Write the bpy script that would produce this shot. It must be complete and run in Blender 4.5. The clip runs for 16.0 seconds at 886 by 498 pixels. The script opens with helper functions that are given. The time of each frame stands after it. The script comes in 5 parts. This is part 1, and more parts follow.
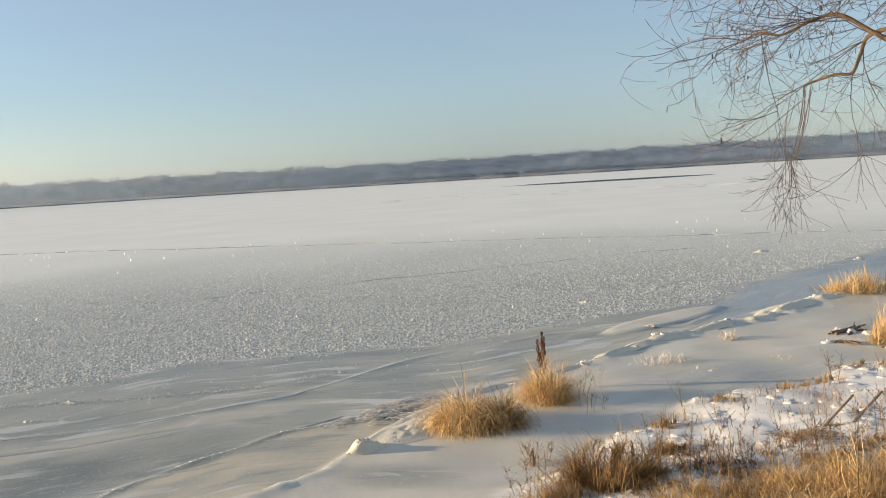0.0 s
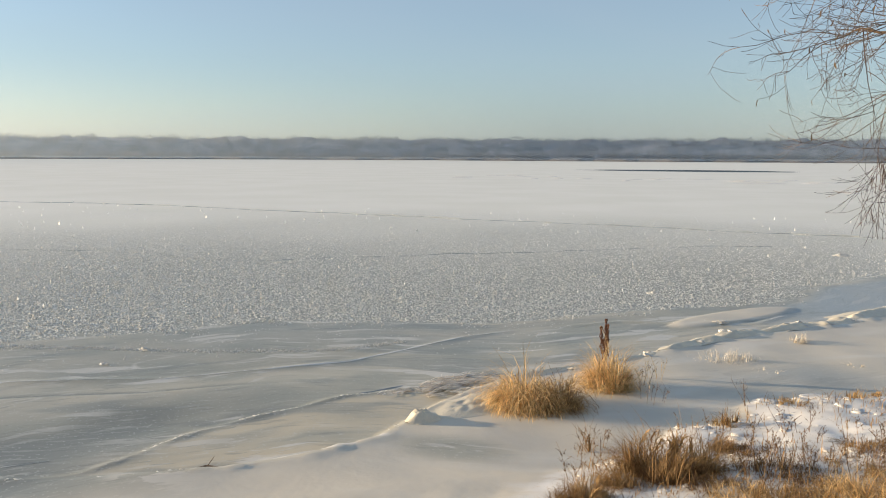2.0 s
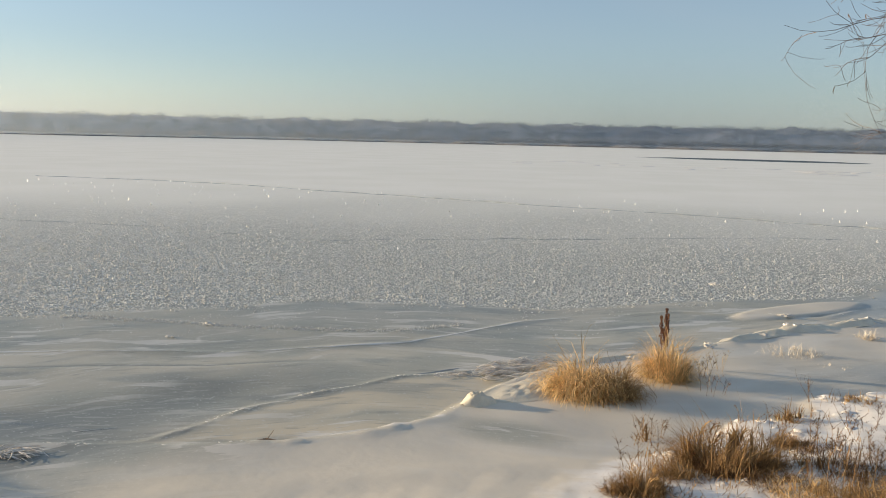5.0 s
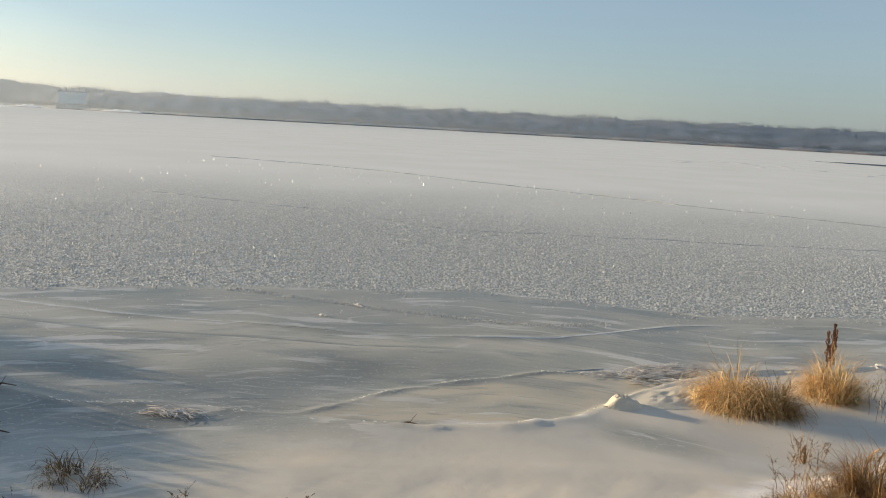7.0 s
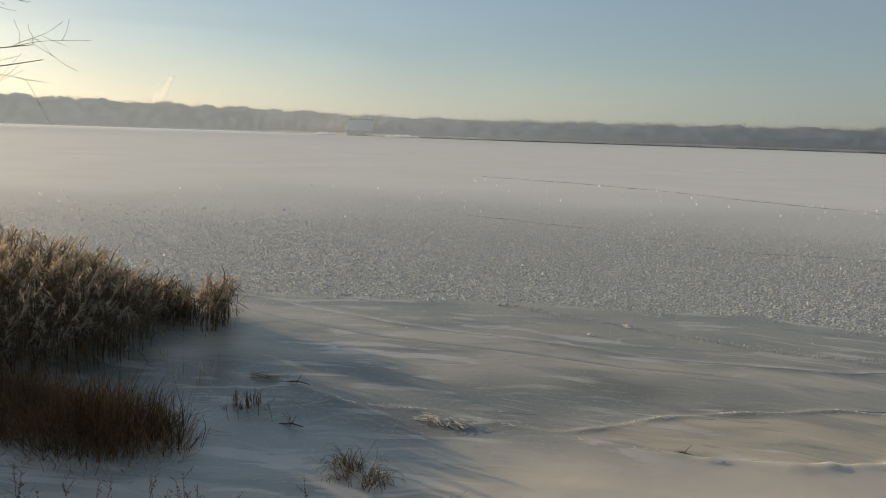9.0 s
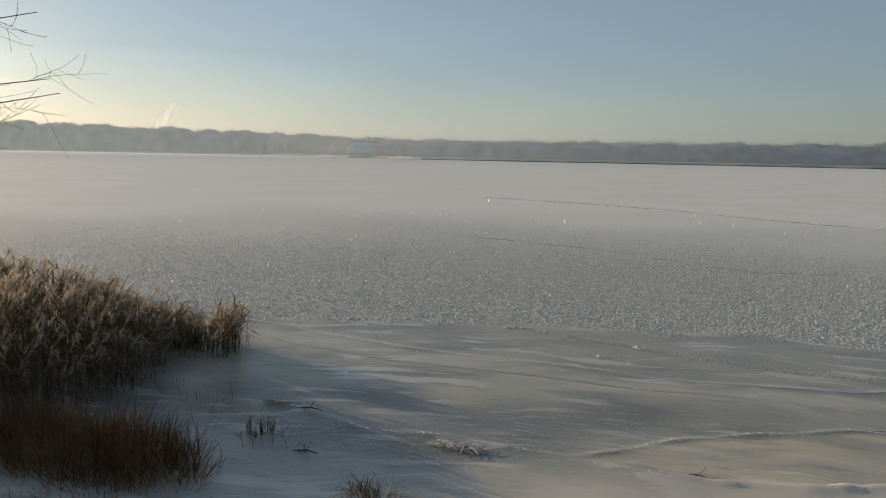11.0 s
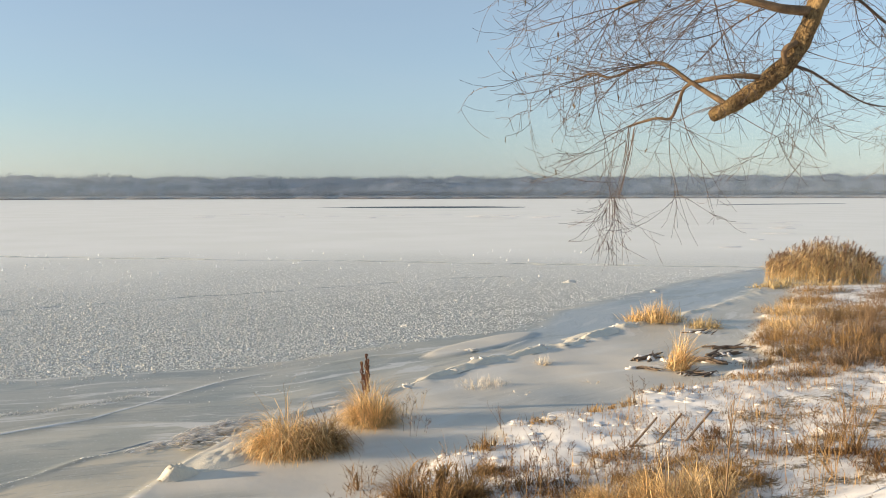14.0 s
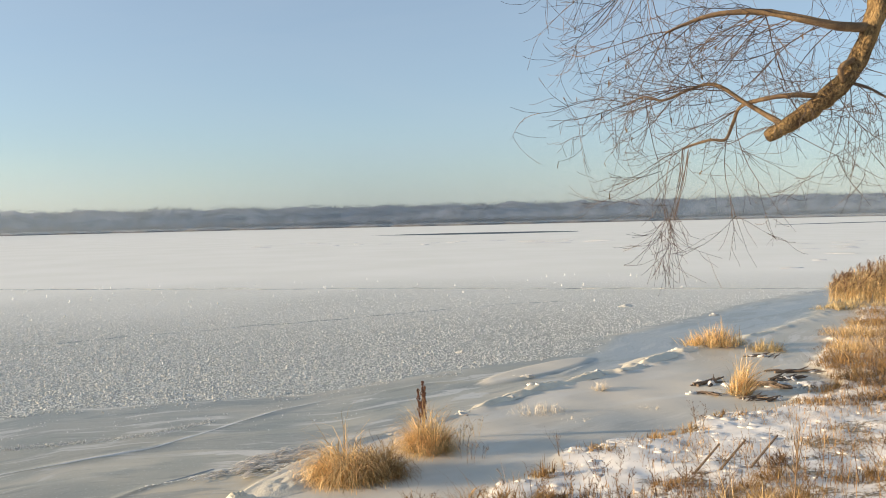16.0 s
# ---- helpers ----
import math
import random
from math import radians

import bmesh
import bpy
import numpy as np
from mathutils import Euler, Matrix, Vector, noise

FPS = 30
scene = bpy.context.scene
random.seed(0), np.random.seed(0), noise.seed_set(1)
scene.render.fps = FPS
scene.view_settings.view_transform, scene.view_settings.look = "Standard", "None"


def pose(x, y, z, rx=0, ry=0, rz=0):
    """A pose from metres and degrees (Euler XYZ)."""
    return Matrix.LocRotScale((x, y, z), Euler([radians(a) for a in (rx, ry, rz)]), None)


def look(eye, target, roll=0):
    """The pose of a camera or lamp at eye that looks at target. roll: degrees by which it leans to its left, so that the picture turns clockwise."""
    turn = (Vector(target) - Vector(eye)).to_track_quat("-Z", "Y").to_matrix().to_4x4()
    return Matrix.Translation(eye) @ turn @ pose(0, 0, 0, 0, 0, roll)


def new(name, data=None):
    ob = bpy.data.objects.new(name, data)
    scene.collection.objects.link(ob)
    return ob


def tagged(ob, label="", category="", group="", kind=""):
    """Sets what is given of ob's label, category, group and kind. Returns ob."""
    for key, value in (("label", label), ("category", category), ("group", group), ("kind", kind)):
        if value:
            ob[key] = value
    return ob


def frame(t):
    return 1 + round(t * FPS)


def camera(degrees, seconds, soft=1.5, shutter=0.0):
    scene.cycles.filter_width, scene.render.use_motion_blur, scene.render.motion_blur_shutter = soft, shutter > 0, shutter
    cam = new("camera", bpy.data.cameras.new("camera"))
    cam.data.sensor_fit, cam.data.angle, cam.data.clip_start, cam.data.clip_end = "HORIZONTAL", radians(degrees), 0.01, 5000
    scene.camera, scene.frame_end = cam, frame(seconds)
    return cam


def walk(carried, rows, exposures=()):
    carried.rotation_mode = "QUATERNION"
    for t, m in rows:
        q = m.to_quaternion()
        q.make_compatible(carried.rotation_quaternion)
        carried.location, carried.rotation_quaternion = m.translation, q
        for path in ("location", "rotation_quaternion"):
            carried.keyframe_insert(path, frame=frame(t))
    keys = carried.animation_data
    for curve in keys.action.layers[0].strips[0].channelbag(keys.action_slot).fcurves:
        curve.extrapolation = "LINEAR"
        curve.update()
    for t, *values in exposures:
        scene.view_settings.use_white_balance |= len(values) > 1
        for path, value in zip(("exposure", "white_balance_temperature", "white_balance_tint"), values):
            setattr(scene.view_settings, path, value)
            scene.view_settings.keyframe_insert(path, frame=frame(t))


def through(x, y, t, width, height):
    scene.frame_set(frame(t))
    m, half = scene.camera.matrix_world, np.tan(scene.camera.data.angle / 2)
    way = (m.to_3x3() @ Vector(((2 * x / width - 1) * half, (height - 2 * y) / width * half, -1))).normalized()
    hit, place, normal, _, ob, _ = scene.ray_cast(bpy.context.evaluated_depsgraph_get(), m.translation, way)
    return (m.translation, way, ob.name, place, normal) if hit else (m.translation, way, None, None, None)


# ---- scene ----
cam = camera(56.5, 16.0, soft=1.0)
PATH = [
    (0, (0.924, -0.258, 3.627), (0.562, 1.701, 3.451), -3.5),
    (0.5, (0.924, -0.279, 3.645), (0.602, 1.688, 3.483), -2.1),
    (1, (0.928, -0.306, 3.637), (0.552, 1.651, 3.459), -0.8),
    (1.5, (0.907, -0.304, 3.619), (0.44, 1.629, 3.412), -0.0),
    (2, (0.881, -0.317, 3.631), (0.362, 1.601, 3.404), 0.3),
    (2.5, (0.904, -0.3, 3.628), (0.349, 1.608, 3.398), 0.4),
    (3, (0.893, -0.318, 3.635), (0.329, 1.586, 3.396), 0.5),
    (3.5, (0.885, -0.328, 3.623), (0.302, 1.57, 3.379), 0.7),
    (4, (0.895, -0.311, 3.626), (0.274, 1.573, 3.37), 1.0),
    (6.5, (0.771, -0.367, 3.598), (0.058, 1.478, 3.306), 2.6),
    (7, (0.802, -0.287, 3.601), (-0.173, 1.433, 3.304), 3.2),
    (7.5, (0.797, -0.278, 3.572), (-0.478, 1.231, 3.256), 3.2),
    (8, (0.742, -0.231, 3.537), (-0.693, 1.122, 3.207), 2.9),
    (10.5, (0.626, -0.312, 3.581), (-0.852, 1.015, 3.345), 1.3),
    (11, (0.637, -0.362, 3.605), (-0.846, 0.96, 3.378), 1.1),
    (11.5, (0.546, -0.367, 3.616), (-0.686, 1.197, 3.427), 0.1),
    (12, (0.539, -0.405, 3.569), (-0.416, 1.34, 3.364), 0.6),
    (12.5, (0.658, -0.298, 3.592), (-0.144, 1.525, 3.406), 0.8),
    (13, (0.752, -0.191, 3.57), (0.178, 1.719, 3.419), 1.7),
    (13.5, (0.771, -0.156, 3.585), (0.564, 1.829, 3.451), 0.9),
    (14, (0.715, -0.187, 3.599), (0.796, 1.807, 3.464), -0.1),
    (14.5, (0.672, -0.173, 3.607), (0.778, 1.819, 3.463), -0.2),
    (15, (0.71, -0.165, 3.616), (0.845, 1.827, 3.487), 0.2),
    (15.5, (0.725, -0.22, 3.606), (0.862, 1.773, 3.497), 0.3),
    (16, (0.702, -0.236, 3.608), (0.655, 1.762, 3.538), -1.3),
]
walk(cam, [(t, look(eye, target, roll)) for t, eye, target, roll in PATH], exposures=[(t, e, k, 10) for t, e, k in ((0, 0.65, 6500), (1.5, 0.65, 6500), (4, 0.55, 6500), (6.5, 0.5, 6500), (7, 0.45, 6500), (7.5, 0.2, 6750), (8, 0.05, 6750), (10.5, -0.08, 6600), (11, -0.13, 6550), (11.5, 0.06, 6550), (12, 0.35, 6500), (12.5, 0.48, 6500), (13, 0.57, 6500), (14, 0.78, 6500), (16, 0.78, 6500))])
# camera rows above; light
world = bpy.data.worlds.new("world")
scene.world = world
world.use_nodes = True
SUN_AZ, SUN_EL = -97.0, 9.5          # degrees clockwise from +y, and above the horizon
wn = world.node_tree
sky = wn.nodes.new("ShaderNodeTexSky")
sky.sky_type, sky.sun_disc = "NISHITA", False
sky.sun_elevation, sky.sun_rotation = radians(SUN_EL), radians(SUN_AZ)
sky.air_density, sky.dust_density, sky.ozone_density, sky.altitude = 1.0, 0.75, 3.0, 100
haze = wn.nodes.new("ShaderNodeHueSaturation")
haze.inputs["Saturation"].default_value = 0.85
wn.links.new(sky.outputs[0], haze.inputs["Color"])
veil = wn.nodes.new("ShaderNodeMix")            # thin winter haze over the whole sky
veil.data_type = "RGBA"
wisp_at = wn.nodes.new("ShaderNodeTexCoord")     # faint high wisps of cloud, drawn out sideways
wisp_map = wn.nodes.new("ShaderNodeMapping")
wisp_map.inputs["Scale"].default_value = (1.0, 1.0, 4.5)
wisp_map.inputs["Rotation"].default_value = (0.25, 0.35, 0.4)
wisp = wn.nodes.new("ShaderNodeTexNoise")
wisp.inputs["Scale"].default_value, wisp.inputs["Detail"].default_value, wisp.inputs["Distortion"].default_value = 2.6, 6.0, 0.8
wisp_level = wn.nodes.new("ShaderNodeMapRange")
wisp_level.inputs[1].default_value, wisp_level.inputs[2].default_value = 0.35, 0.75
wisp_level.inputs[3].default_value, wisp_level.inputs[4].default_value = 0.29, 0.45
wn.links.new(wisp_at.outputs["Generated"], wisp_map.inputs[0])
wn.links.new(wisp_map.outputs[0], wisp.inputs["Vector"])
wn.links.new(wisp.outputs[0], wisp_level.inputs[0])
wn.links.new(wisp_level.outputs[0], veil.inputs[0])
veil.inputs[7].default_value = (2.2, 2.6, 3.0, 1)
wn.links.new(haze.outputs[0], veil.inputs[6])
wn.links.new(veil.outputs[2], wn.nodes["Background"].inputs[0])
wn.nodes["Background"].inputs[1].default_value = 0.131
sun = new("sun", bpy.data.lights.new("sun", "SUN"))
sun.data.energy, sun.data.angle, sun.data.color = 5.2, radians(0.6), (1.0, 0.77, 0.51)
sd = Vector((math.sin(radians(SUN_AZ)) * math.cos(radians(SUN_EL)), math.cos(radians(SUN_AZ)) * math.cos(radians(SUN_EL)), math.sin(radians(SUN_EL))))
sun.matrix_world = look(sd * 60, (0, 0, 0))

# ---------- mesh building ----------
R = random.Random(7)


class Shape:
    """Collects points and faces for one mesh."""

    def __init__(self):
        self.v, self.f = [], []

    def ribbon(self, pts, widths, side):
        n = len(self.v)
        for p, w in zip(pts, widths):
            self.v += [tuple(p - side * w), tuple(p + side * w)]
        for i in range(len(pts) - 1):
            k = n + 2 * i
            self.f.append((k, k + 1, k + 3, k + 2))

    def tube(self, pts, radii, sides=5, rough=0.0, rnd=None):
        n = len(self.v)
        up = Vector((0.13, 0.2, 0.97))
        for i, p in enumerate(pts):
            d = (pts[min(i + 1, len(pts) - 1)] - pts[max(i - 1, 0)]).normalized()
            a = d.cross(up)
            if a.length < 0.15:
                a = d.cross(Vector((1, 0.1, 0)))
            a.normalize()
            b = d.cross(a)
            for k in range(sides):
                g = 2 * math.pi * k / sides
                r = radii[i] * (1 + (rnd.uniform(-rough, rough) if rough else 0))
                self.v.append(tuple(p + (a * math.cos(g) + b * math.sin(g)) * r))
        for i in range(len(pts) - 1):
            for k in range(sides):
                q = n + i * sides
                self.f.append((q + k, q + (k + 1) % sides, q + sides + (k + 1) % sides, q + sides + k))
        self.f.append(tuple(n + k for k in range(sides))[::-1])
        self.f.append(tuple(n + (len(pts) - 1) * sides + k for k in range(sides)))

    def blob(self, c, rx, ry, rz, seed=0, rough=0.25, seg=10, rings=6, flat=True):
        """An uneven rounded lump; flat: cut off at its base."""
        n = len(self.v)
        c = Vector(c)
        for i in range(rings + 1):
            th = (math.pi / 2 if flat else math.pi) * i / rings
            for k in range(seg):
                g = 2 * math.pi * k / seg
                d = Vector((math.sin(th) * math.cos(g), math.sin(th) * math.sin(g), math.cos(th)))
                w = 1 + rough * noise.noise(d * 1.7 + Vector((seed * 3.1, seed, 0))) + rough * 0.5 * noise.noise(d * 4.1 + Vector((0, seed, seed)))
                self.v.append((c.x + d.x * rx * w, c.y + d.y * ry * w, c.z + d.z * rz * w))
        for i in range(rings):
            for k in range(seg):
                q = n + i * seg
                self.f.append((q + k, q + seg + k, q + seg + (k + 1) % seg, q + (k + 1) % seg))

    def mesh(self, name, material, smooth=False):
        me = bpy.data.meshes.new(name)
        me.from_pydata(self.v, [], self.f)
        me.materials.append(material)
        if smooth:
            me.shade_smooth()
        return me


def part(name, shape, material, parent=None, label="", smooth=False):
    ob = new(name, shape.mesh(name, material, smooth))
    if parent is not None:
        ob.parent = parent
    return tagged(ob, label)


def root(name, place, label, category, group="", kind=""):
    ob = new(name)
    ob.empty_display_size = 0.1
    ob.location = place
    return tagged(ob, label, category, group, kind)


# ---------- plan lines ----------
SHORE = np.array([(-300, -160), (-60, -30), (-22, -5), (-14, 1.0), (-10.5, 2.0), (-8.3, 3.2), (-6.4, 4.6), (-4, 6.5), (-2, 7.8), (0.2, 9.2), (0.7, 9.8), (1.1, 10.7), (1.8, 11.2), (2.2, 12.3), (3.0, 12.6), (4.0, 13.2), (4.6, 13.9), (5.7, 14.6), (7.3, 15.6), (8.4, 17.2), (8.8, 19.1), (9.6, 20.6), (10.6, 22.6), (13, 26), (15.2, 30.2), (19.4, 30.8), (25, 33), (40, 46), (120, 130), (400, 430), (3000, 3200)], float)
RIDGE = np.array([(-16, 3.6), (-9.5, 5.2), (-6.6, 6.5), (-5.3, 7.05), (-4.85, 7.26), (-4.42, 7.42), (-4.0, 7.66), (-3.5, 8.06), (-3.1, 8.43), (-2.75, 8.85), (-2.52, 9.3), (-2.42, 9.9), (-2.32, 10.4), (-2.15, 11.0), (-1.9, 11.7), (-1.2, 12.8), (-0.2, 13.9), (0.5, 14.6), (1.5, 16.1), (2.1, 16.9), (2.9, 17.5), (3.6, 18.3), (4.5, 18.8), (5.9, 21.0), (7.2, 21.9), (9.7, 24.4), (12.5, 28.0), (15, 31.8), (24, 36)], float)
CRACK = np.array([(-9.6, 5.5), (-9.08, 5.7), (-8.76, 5.78), (-7.93, 5.82), (-7.41, 6.12), (-6.74, 6.7), (-5.84, 6.93), (-5.38, 7.27), (-5.22, 7.78), (-5.1, 8.4), (-4.95, 8.95), (-4.78, 9.32), (-4.5, 9.75), (-4.1, 10.3), (-3.7, 11.0), (-3.3, 11.3), (-2.9, 11.6), (-2.3, 12.1)], float)
SWELL = np.array([(-16, 7.2), (-12.5, 7.6), (-10.3, 8.3), (-8.9, 9.15), (-7.8, 9.75), (-6.7, 10.2), (-5.7, 10.9), (-5.2, 11.2), (-4.5, 11.6)], float)
RIM = np.array([(-16.0, 7.8), (-14.0, 8.5), (-11.2, 9.2), (-8.8, 10.3), (-6.9, 11.1), (-5.8, 11.9), (-4.4, 13.0), (-3.6, 14.3), (-2.9, 15.4), (-1.8, 16.6), (0, 17.9), (1.2, 18.1), (2.9, 18.6), (3.9, 20.2)], float)
FROST = np.array([(-3000, -700), (-60, -5), (-22, 6.3), (-16.6, 8.1), (-14.6, 8.8), (-12.2, 11.4), (-10.8, 12.8), (-8.9, 14.1), (-7.6, 15.7), (-5.4, 16.2), (-2.5, 16.9), (-1.2, 18), (0.5, 19.4), (3.2, 21.0), (4.1, 21.9), (5.1, 24.6), (8.6, 28.6), (12.2, 33.1), (17.1, 38), (30, 47), (80, 95), (400, 460), (3000, 3300)], float)
FROST_EDGE = np.array([(-11.2, 12.1), (-10.5, 12.35), (-8.8, 12.65), (-7.6, 12.85), (-6.3, 13.2), (-5.4, 13.5), (-4.7, 13.9), (-4.0, 14.7)], float)


def to_line(P, line):
    """Distance of each point from a line, signed (positive on its right), and the length along it."""
    best = np.full(len(P), 1e18)
    sign, along = np.ones(len(P)), np.zeros(len(P))
    run = 0.0
    for a, b in zip(line[:-1], line[1:]):
        d = b - a
        L = np.hypot(*d)
        t = np.clip(((P - a) @ d) / (L * L), 0, 1)
        q = P - (a + t[:, None] * d)
        dist = (q ** 2).sum(1)
        near = dist < best
        best[near] = dist[near]
        c = d[0] * (P[:, 1] - a[1]) - d[1] * (P[:, 0] - a[0])
        sign[near] = np.where(c[near] < 0, 1.0, -1.0)
        along[near] = run + t[near] * L
        run += L
    return np.sqrt(best) * sign, along


def soft(x, a, b):
    t = np.clip((x - a) / (b - a), 0, 1)
    return t * t * (3 - 2 * t)


_w = np.random.RandomState(5)
_waves = [(_w.uniform(0, 6.28), _w.uniform(0, 6.28)) for _ in range(48)]


def rolling(P, size, n=12, first=0):
    """Smooth random relief of about the given wavelength, from -1 to 1."""
    z = np.zeros(len(P))
    for i in range(n):
        a, p = _waves[(first + i) % 48]
        k = 6.28 / size * (0.6 + 0.09 * i)
        z += np.sin(P[:, 0] * math.cos(a) * k + P[:, 1] * math.sin(a) * k + p)
    return z / math.sqrt(n) * 0.75


def relief(P):
    """Height of the ground: frozen river, its ridges, the shelf of ice on the shore and the bank."""
    wob = 0.22 * rolling(P, 1.4, 10)
    s, _ = to_line(P, SHORE)
    s2 = s + wob * soft(P[:, 0], -3, 1)
    left = soft(-P[:, 0], -1.5, 1.5)
    zr = np.interp(s2, [0, 0.25, 4, 6, 8, 10, 30, 400], [0, 0.10, 0.42, 0.85, 1.75, 1.95, 2.3, 4.0])
    zl = np.interp(s, [-2.5, 0, 2.5, 4, 6, 8, 10, 30, 400], [0, 0.06, 0.26, 0.5, 1.0, 1.75, 1.95, 2.3, 4.0])
    z = zr * (1 - left) + zl * left
    inland = soft(s2, 0.05, 0.8)
    z += inland * (1 - left * 0.7) * (0.018 * rolling(P, 0.8, 12, 6) + 0.012 * rolling(P, 0.3, 12, 20)) * np.exp(-np.maximum(s, 0) / 9)
    r, along = to_line(P, RIDGE)
    uneven = 0.6 + 0.4 * np.sin(along * 2.3) * np.sin(along * 0.9 + 1)
    weak = soft(along, 10.6, 12.4)
    z += (1 - inland) * weak * (0.075 * soft(r, -0.10, 0.05) * np.exp(-np.maximum(r, 0) / 1.6) + (0.032 + 0.035 * soft(P[:, 0], 0.3, 2)) * uneven * (0.7 + 0.5 * rolling(P, 0.45, 10, 33)) * np.exp(-((r + (0.10 + 0.12 * soft(P[:, 0], 0.3, 2)) * rolling(P, 0.7, 8, 25)) / (0.12 + 0.08 * soft(P[:, 0], 0.3, 2))) ** 2))
    c, al = to_line(P, CRACK)
    z += (0.015 + 0.010 * np.sin(al * 5.3)) * np.exp(-(c / 0.06) ** 2) + 0.022 * soft(c, -0.04, 0.05) * np.exp(-np.maximum(c, 0) / 0.8) * (c < 3)
    w, al = to_line(P, SWELL)
    z += 0.05 * soft(w, -0.12, 0.10) * np.exp(-np.maximum(w, 0) / 0.5) * soft(al, 0, 4) * (1 - soft(al, 10.5, 12.5))
    m, al = to_line(P, RIM)
    z += 0.03 * np.exp(-(m / 0.10) ** 2) * (0.6 + 0.4 * np.sin(al * 1.7))
    e = np.hypot(((P[:, 0] - 2.5) * 0.67 + (P[:, 1] - 19.25) * 0.74) / 2.2, (-(P[:, 0] - 2.5) * 0.74 + (P[:, 1] - 19.25) * 0.67) / 0.5)
    z += 0.05 * (1 - soft(e, 0.8, 1.05))
    near = np.exp(-(np.maximum(s, 0) ** 2)) * np.exp(-(np.minimum(s + 2, 0) / 4) ** 2)
    z += (1 - inland) * near * 0.012 * rolling(P, 1.9, 8, 30)
    return z


def height(x, y):
    return float(relief(np.array([(x, y)], float))[0])


# ---------- materials ----------
def nodes(name):
    m = bpy.data.materials.new(name)
    m.use_nodes = True
    t = m.node_tree
    return m, t, t.nodes["Principled BSDF"]


def add(t, kind, **sets):
    n = t.nodes.new("ShaderNode" + kind)
    for k, v in sets.items():
        n.inputs[k.replace("_", " ")].default_value = v
    return n


def mixed(t, fac, a, b):
    n = t.nodes.new("ShaderNodeMix")
    n.data_type = "RGBA"
    for socket, v in ((n.inputs[0], fac), (n.inputs[6], a), (n.inputs[7], b)):
        if isinstance(v, (int, float)):
            socket.default_value = v
        elif isinstance(v, tuple):
            socket.default_value = (*v, 1)
        else:
            t.links.new(v, socket)
    return n.outputs[2]


def ramp(t, value, a, b):
    n = t.nodes.new("ShaderNodeMapRange")
    n.interpolation_type = "SMOOTHSTEP"
    t.links.new(value, n.inputs[0])
    n.inputs[1].default_value, n.inputs[2].default_value = a, b
    return n.outputs[0]


def calc(t, op, a, b=0.0):
    n = t.nodes.new("ShaderNodeMath")
    n.operation = op
    for i, v in enumerate((a, b)):
        if isinstance(v, (int, float)):
            n.inputs[i].default_value = v
        else:
            t.links.new(v, n.inputs[i])
    return n.outputs[0]


def bumped(t, bsdf, value, strength, dist):
    n = t.nodes.new("ShaderNodeBump")
    n.inputs["Strength"].default_value, n.inputs["Distance"].default_value = strength, dist
    t.links.new(value, n.inputs["Height"])
    t.links.new(n.outputs[0], bsdf.inputs["Normal"])


def plain(name, a, b, scale=6.0, rough=0.85, bump=0.3, dist=0.01, island=0.0, through=0.0, stretch=(1, 1, 1), spec=0.3, upward=False):
    """Two colours mixed by grain at two sizes; island: variation from piece to piece; through: light that shines through."""
    m, t, p = nodes(name)
    pos = t.nodes.new("ShaderNodeNewGeometry")
    mp = t.nodes.new("ShaderNodeMapping")
    mp.inputs["Scale"].default_value = stretch
    t.links.new(pos.outputs["Position"], mp.inputs[0])
    big, fine = add(t, "TexNoise", Scale=scale, Detail=5.0), add(t, "TexNoise", Scale=scale * 9, Detail=4.0)
    for n in (big, fine):
        t.links.new(mp.outputs[0], n.inputs["Vector"])
    f = calc(t, "ADD", calc(t, "MULTIPLY", big.outputs[0], 0.6), calc(t, "MULTIPLY", fine.outputs[0], 0.4))
    f = ramp(t, f, 0.36, 0.64)
    col = mixed(t, f, a, b)
    if island:
        hsv = add(t, "HueSaturation")
        v = t.nodes.new("ShaderNodeMapRange")
        t.links.new(pos.outputs["Random Per Island"], v.inputs[0])
        v.inputs[3].default_value, v.inputs[4].default_value = 1 - island, 1 + island
        t.links.new(v.outputs[0], hsv.inputs["Value"])
        t.links.new(col, hsv.inputs["Color"])
        col = hsv.outputs[0]
    t.links.new(col, p.inputs["Base Color"])
    p.inputs["Roughness"].default_value = rough
    p.inputs["Specular IOR Level"].default_value = spec
    if bump:
        bumped(t, p, fine.outputs[0], bump, dist)
    if upward:
        up = t.nodes.new("ShaderNodeCombineXYZ")
        up.inputs[2].default_value = 1.0
        t.links.new(up.outputs[0], p.inputs["Normal"])
    if through:
        tr = t.nodes.new("ShaderNodeBsdfTranslucent")
        t.links.new(col, tr.inputs[0])
        mx = t.nodes.new("ShaderNodeMixShader")
        mx.inputs[0].default_value = through
        t.links.new(p.outputs[0], mx.inputs[1])
        t.links.new(tr.outputs[0], mx.inputs[2])
        t.links.new(mx.outputs[0], t.nodes["Material Output"].inputs[0])
    return m


